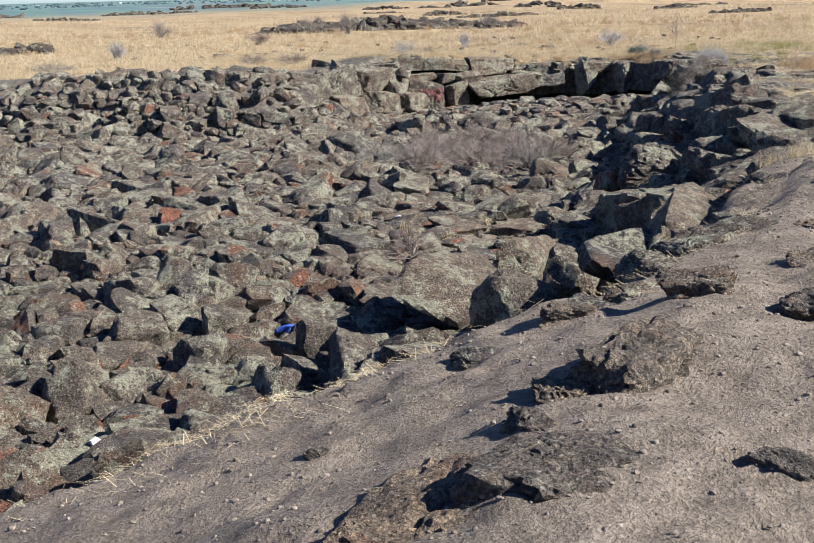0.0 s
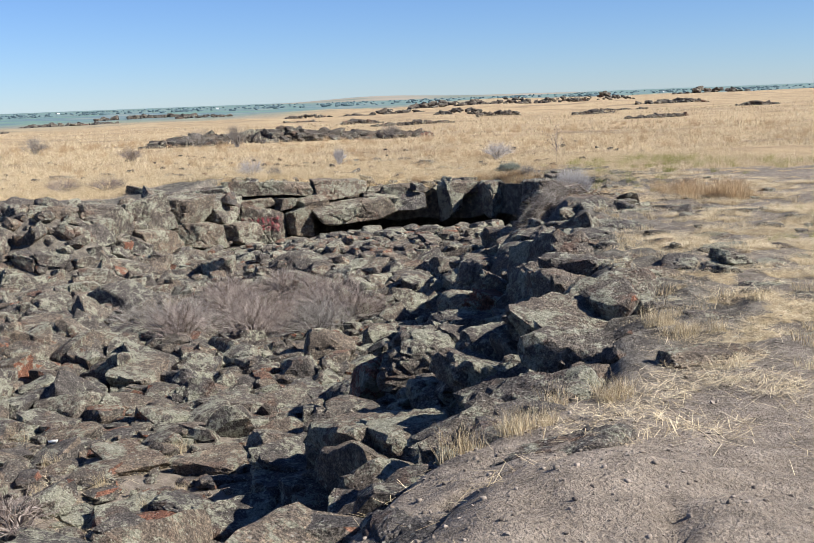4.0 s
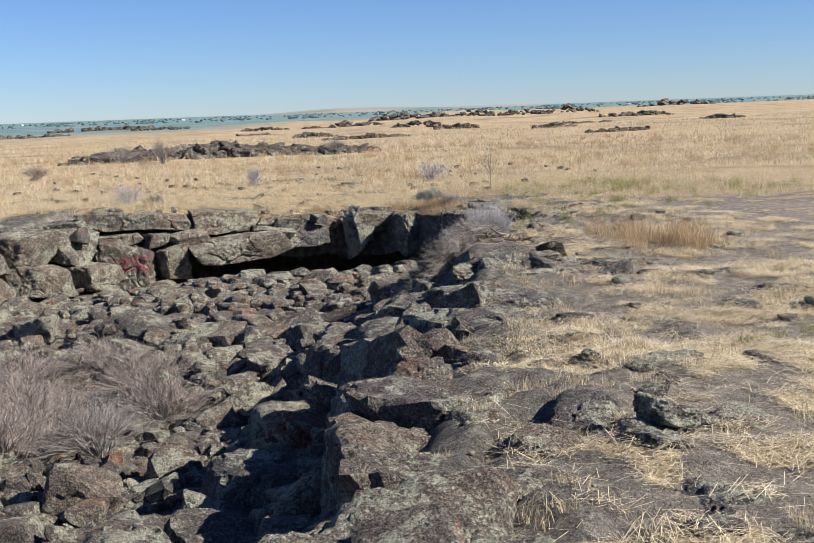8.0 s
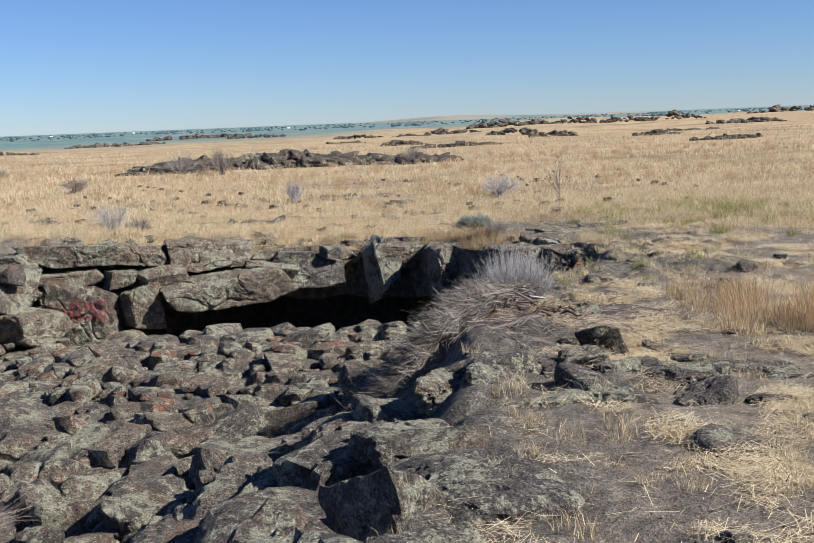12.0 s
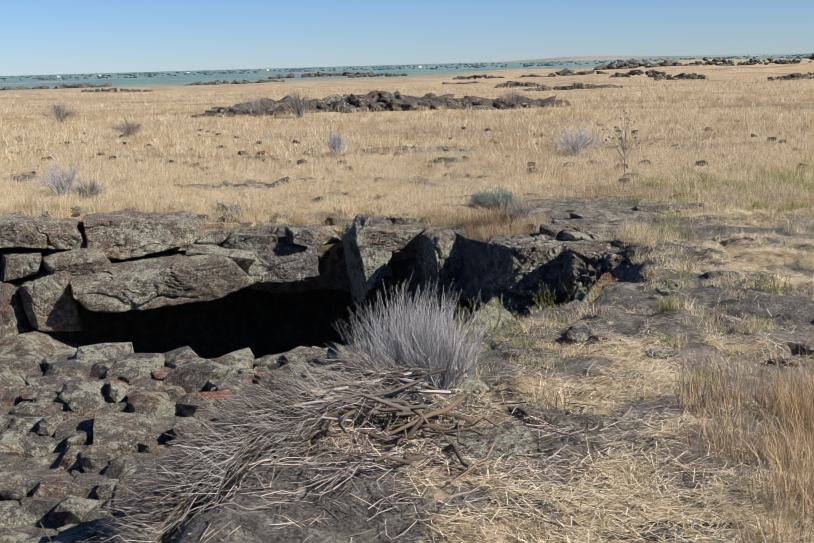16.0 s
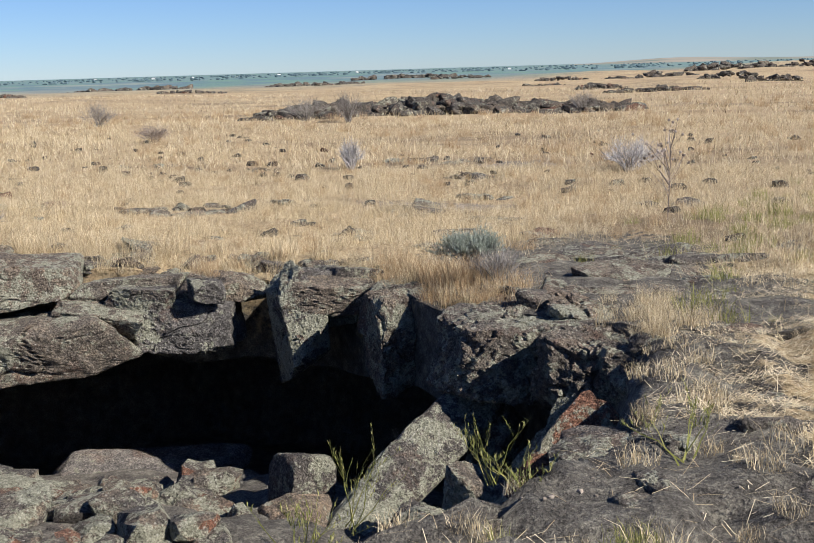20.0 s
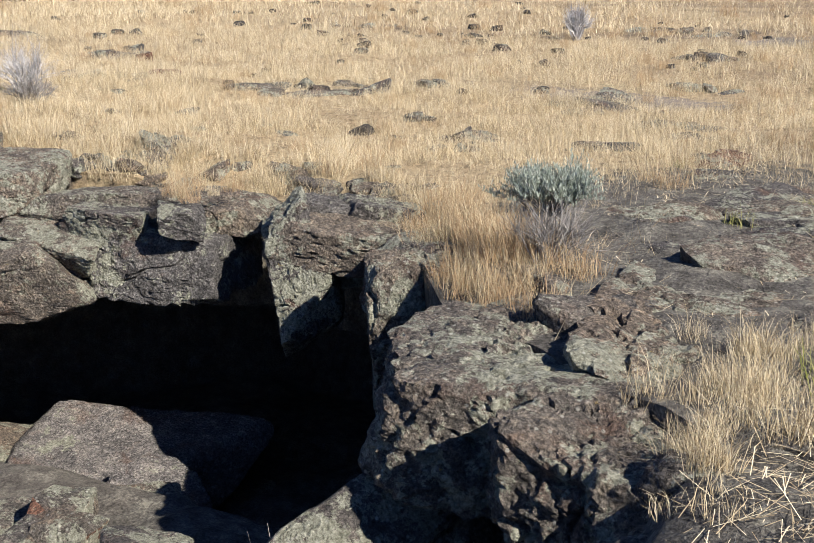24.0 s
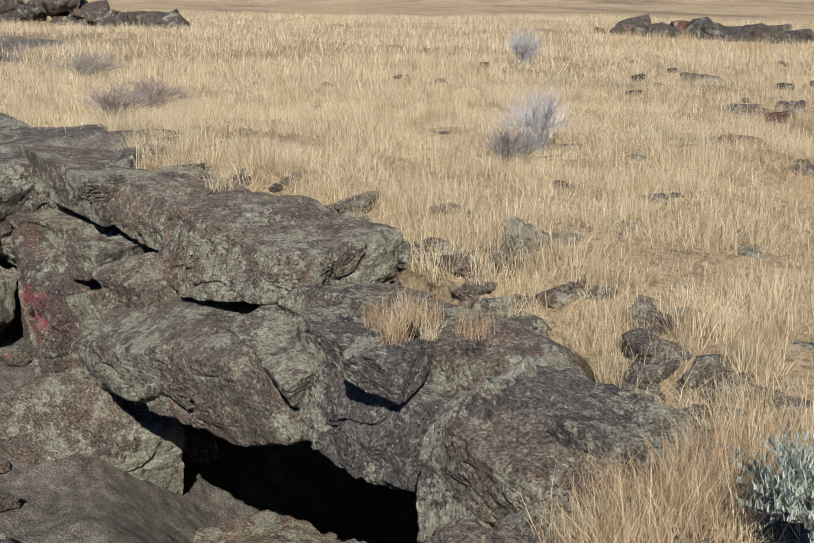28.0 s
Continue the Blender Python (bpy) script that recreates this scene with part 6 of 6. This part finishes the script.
def roof_stones():
    shapes = [mesh_of("field_stone", *rock_shape(850 + k, 3, 4, 9, 0.10, (1, 1, 1), (0.55, 0.92)), CLIFF, 36) for k in range(6)]
    for k in range(60):
        x, y = (rng.uniform(2.5, 6.2), rng.uniform(34.3, 37.0)) if k % 3 else (rng.uniform(-2, 4), rng.uniform(35.5, 40))
        s = rng.uniform(0.04, 0.12)
        ob = new("field_stone", shapes[int(rng.integers(6))])
        ob.location, ob.rotation_euler, ob.scale = (x, y, float(surface(np.array([x]), np.array([y]))[0][0]) - s * 0.15), (0, 0, rng.uniform(0, 6)), (s * 1.5, s * 1.1, s * 0.6)
        tagged(ob, "grey lichened stone half hidden in dry grass", "rock", "stones on the cave's roof")


roof_stones()


CHUNKS = [mesh_of("lava_block", *rock_shape(900 + k, 3, 4.5, 9, 0.09, (1, 1, 1), (0.5, 0.9)), DARK_LAVA, 36) for k in range(14)]


def outcrop(label, ends, high, deep, n, size, seed):
    """A broken wall of dark lava that stands out of the grass, block by block."""
    g = np.random.default_rng(seed)
    (x0, y0), (x1, y1) = ends
    top = new("lava_outcrop")
    top.location = ((x0 + x1) / 2, (y0 + y1) / 2, land1((x0 + x1) / 2, (y0 + y1) / 2))
    tagged(top, label, "lava outcrop", "lava outcrops of the plain")
    u = g.uniform(0, 1, n)
    w = g.uniform(0, 1, n)
    crest = np.sin(np.pi * np.clip(u, 0.03, 0.97)) ** 0.6 * (0.75 + 0.35 * vnoise(flat(u * 9, u * 0), 1.0, seed + 3))
    x = x0 + (x1 - x0) * u + g.normal(0, 0.3, n)
    y = y0 + (y1 - y0) * u + w * deep
    z = land(x, y) + high * crest * (0.1 + 0.9 * smooth(0.0, 0.55, w)) * (0.8 + 0.4 * vnoise(flat(x, y), 0.5, seed))
    for k in range(n):
        s = size * g.uniform(0.35, 1.3) * g.uniform(0.7, 1.4, 3) * (1.2, 1, 0.7)
        ob = part("lava_block", CHUNKS[int(g.integers(14))], top)
        ob.location = (x[k] - top.location[0], y[k] - top.location[1], z[k] - s[2] * 0.35 - top.location[2])
        ob.rotation_euler, ob.scale = (g.normal(0, 0.2), g.normal(0, 0.2), g.uniform(0, 6.28)), s


outcrop("long dark lava wall standing out of the golden grass", ((-9.6, 73.5), (4.6, 78.5)), 0.85, 3.0, 300, 0.44, 1)
outcrop("low tail of dark lava beside the long wall", ((4.2, 78.0), (8.0, 81)), 0.45, 2.0, 60, 0.4, 2)


outcrop("dark lava outcrop far out beyond the wall", ((-34.5, 31), (-30, 37)), 0.9, 2.0, 90, 0.5, 3)
outcrop("low flats of lava far out in the grass", ((-24, 50), (-18, 56)), 0.25, 2.5, 60, 0.5, 4)


def mound(az, el, dist, wide, high, seed):
    """A far hump of dark lava, placed by its bearing from the path's middle and its distance."""
    x, y = 5.6 + math.sin(radians(az)) * dist, 13.4 + math.cos(radians(az)) * dist
    outcrop("far dark lava hump on the plain", ((x - wide / 2, y), (x + wide / 2, y)), high * 0.95, wide * 0.25, 50, max(0.3, wide * 0.036), seed)


for k, (az, dist, wide, high) in enumerate(((4.6, 230, 20, 1.5), (8.2, 250, 15, 2.0), (10.6, 240, 11, 1.5), (12.5, 210, 11, 1.1), (16.0, 190, 12, 0.8), (20.2, 130, 4.5, 0.6), (11.8, 115, 4, 0.5), (15.0, 95, 5, 0.4), (-0.6, 120, 4, 0.6), (6.9, 125, 5, 0.6), (2.2, 105, 8, 0.4), (5.0, 140, 7, 0.8), (-11, 260, 22, 0.7), (-8, 240, 12, 0.5), (18, 330, 22, 1.8), (1.0, 200, 15, 0.8), (-3, 180, 8, 0.5), (-15, 210, 17, 0.5), (-24, 230, 24, 0.6), (-3.5, 150, 5, 0.4), (13.5, 150, 7, 0.5), (-20, 150, 8, 0.4), (-30, 180, 14, 0.5))):
    mound(az, 0, dist, wide, high, 10 + k)


# ---- the far valley: hill, trees, farms ----
def far_hill():
    m, nt, b = material("far_hill")
    g = nt.nodes.new("ShaderNodeNewGeometry")
    col = ramp(nt, noise_node(nt, g.outputs["Position"], 0.004, 4), (0.35, (0.13, 0.17, 0.14)), (0.5, (0.24, 0.23, 0.19)), (0.65, (0.30, 0.26, 0.21)))
    nt.links.new(col, b.inputs["Base Color"])
    nu, nv = 80, 8
    verts, faces = [], []
    for j in range(nv):
        for i in range(nu):
            az, u = radians(-14 + 26 * i / (nu - 1)), i / (nu - 1)
            r = 3300 + 1000 * j / (nv - 1)
            h = 15 * math.exp(-(((u - 0.60) / 0.13) ** 2)) + 5 * math.exp(-(((u - 0.85) / 0.2) ** 2))
            verts.append((math.sin(az) * r, math.cos(az) * r, -10 + h * math.sin(math.pi * min(1, 0.05 + j / (nv - 1)) * 0.5)))
    for j in range(nv - 1):
        for i in range(nu - 1):
            a = j * nu + i
            faces.append([a, a + 1, a + nu + 1, a + nu])
    tagged(new("far_hill", mesh_of("far_hill", verts, faces, m, 60)), "pale low hill on the horizon", "hill", kind="structure")


far_hill()


def far_trees():
    g = np.random.default_rng(5)
    heap = Heap()
    n = 1700
    az = np.radians(g.uniform(-55, 26, n))
    az = np.where(g.uniform(size=n) < 0.6, np.radians(np.round(np.degrees(az) / 4) * 4 + g.normal(0, 0.7, n)), az)
    r = g.uniform(1500, 3200, n)
    x, y = np.sin(az) * r, np.cos(az) * r
    v0, f = ball(1)
    for px, py, pz in zip(x, y, land(x, y)):
        s = g.uniform(0.8, 2.2)
        v = v0 * (1 + g.uniform(-0.3, 0.3, (len(v0), 1))) * (s * g.uniform(1.0, 2.6), s, s * g.uniform(0.7, 1.2))
        heap.add(v + [px, py, pz + s * 0.6], f)
    # the belts' bluish tone is distance haze, held in the material
    tagged(new("far_trees", heap.mesh("far_trees", HAZY_TREE)), "dark green tree belts of the far valley, blued by painted haze", "trees", kind="stuff")


far_trees()


def farm_house(x, y, wide, deep, high, turn):
    top = new("farm_building")
    top.location, top.rotation_euler = (x, y, land1(x, y)), (0, 0, turn)
    tagged(top, "white farm building with a pale roof in the valley", "building", "far farm buildings")
    w, d = wide / 2, deep / 2
    part("wall", mesh_of("wall", [(-w, -d, -1), (w, -d, -1), (w, d, -1), (-w, d, -1), (-w, -d, high), (w, -d, high), (w, d, high), (-w, d, high), (-w, 0, high * 1.5), (w, 0, high * 1.5)],
                         [[0, 1, 5, 4], [1, 2, 6, 9, 5], [2, 3, 7, 6], [3, 0, 4, 8, 7]], WHITE), top)
    e, o = 0.6, 0.35
    part("roof", mesh_of("roof", [(-w - e, -d - e, high - 0.3), (w + e, -d - e, high - 0.3), (w + e, 0, high * 1.5 + o), (-w - e, 0, high * 1.5 + o), (w + e, d + e, high - 0.3), (-w - e, d + e, high - 0.3)], [[0, 1, 2, 3], [3, 2, 4, 5]], PALE_ROOF), top)


WHITE = plain("white_paint", (0.6, 0.6, 0.58), (0.78, 0.78, 0.75), scale=0.2, island=False)
PALE_ROOF = plain("pale_roof", (0.45, 0.45, 0.46), (0.6, 0.6, 0.6), scale=0.2, island=False)
hg = np.random.default_rng(8)
for k in range(11):
    az, d = radians(hg.uniform(-50, 22)), hg.uniform(1900, 2900)
    farm_house(math.sin(az) * d, math.cos(az) * d, hg.uniform(4, 8), 5, hg.uniform(1.2, 2.0), hg.uniform(0, 3))

# ---- litter ----
PAINT_BLUE = plain("blue_print", (0.03, 0.08, 0.35), (0.05, 0.12, 0.5), scale=30, rough=0.35, island=False)
TIN = plain("bare_tin", (0.6, 0.6, 0.6), (0.75, 0.75, 0.75), scale=60, rough=0.3, island=False)


def drink_can(x, y, z):
    top = new("drink_can")
    top.location, top.rotation_euler = (x, y, z), (1.45, 0.2, 0.6)
    tagged(top, "crushed blue and white drink can among the stones", "can")
    for name, z0, z1, r, mat in (("body", -0.05, 0.05, 0.033, PAINT_BLUE), ("lid", 0.05, 0.06, 0.027, TIN), ("base", -0.06, -0.05, 0.026, TIN)):
        bm = bmesh.new()
        bmesh.ops.create_cone(bm, cap_ends=True, segments=20, radius1=r, radius2=r if name == "body" else 0.03, depth=z1 - z0, matrix=Matrix.Translation((0, 0, (z0 + z1) / 2)))
        me = bpy.data.meshes.new(name)
        bm.to_mesh(me)
        bm.free()
        me.materials.append(mat)
        part(name, me, top)


drink_can(2.18, 14.4, -1.38)


def wrapper(name, label, x, y, z, size, mat, seed):
    """A crumpled sheet with a thickness."""
    g = np.random.default_rng(seed)
    v, f = ball(3)
    v = v * (size, size * 0.6, size * 0.22) + np.stack([0 * v[:, 0], 0 * v[:, 0], size * 0.35 * vnoise(v + seed, 2.2, seed)], 1)
    ob = new(name, mesh_of(name, v, f, mat, 25))
    ob.location, ob.rotation_euler = (x, y, z), (0.3, 0.4, g.uniform(0, 3))
    tagged(ob, label, "litter")


wrapper("paper_scrap", "crumpled white paper scrap beside the rocks", -2.45, 8.2, land1(-2.45, 8.2) + 0.08, 0.10, WHITE, 3)
wrapper("plastic_scrap", "torn blue plastic scrap under a stone", -1.3, 10.75, -1.72, 0.12, PAINT_BLUE, 4)
wrapper("paper_scrap", "small white paper scrap in the rubble", -0.2, 15.0, land1(-0.2, 15.0) + 0.15, 0.06, WHITE, 5)
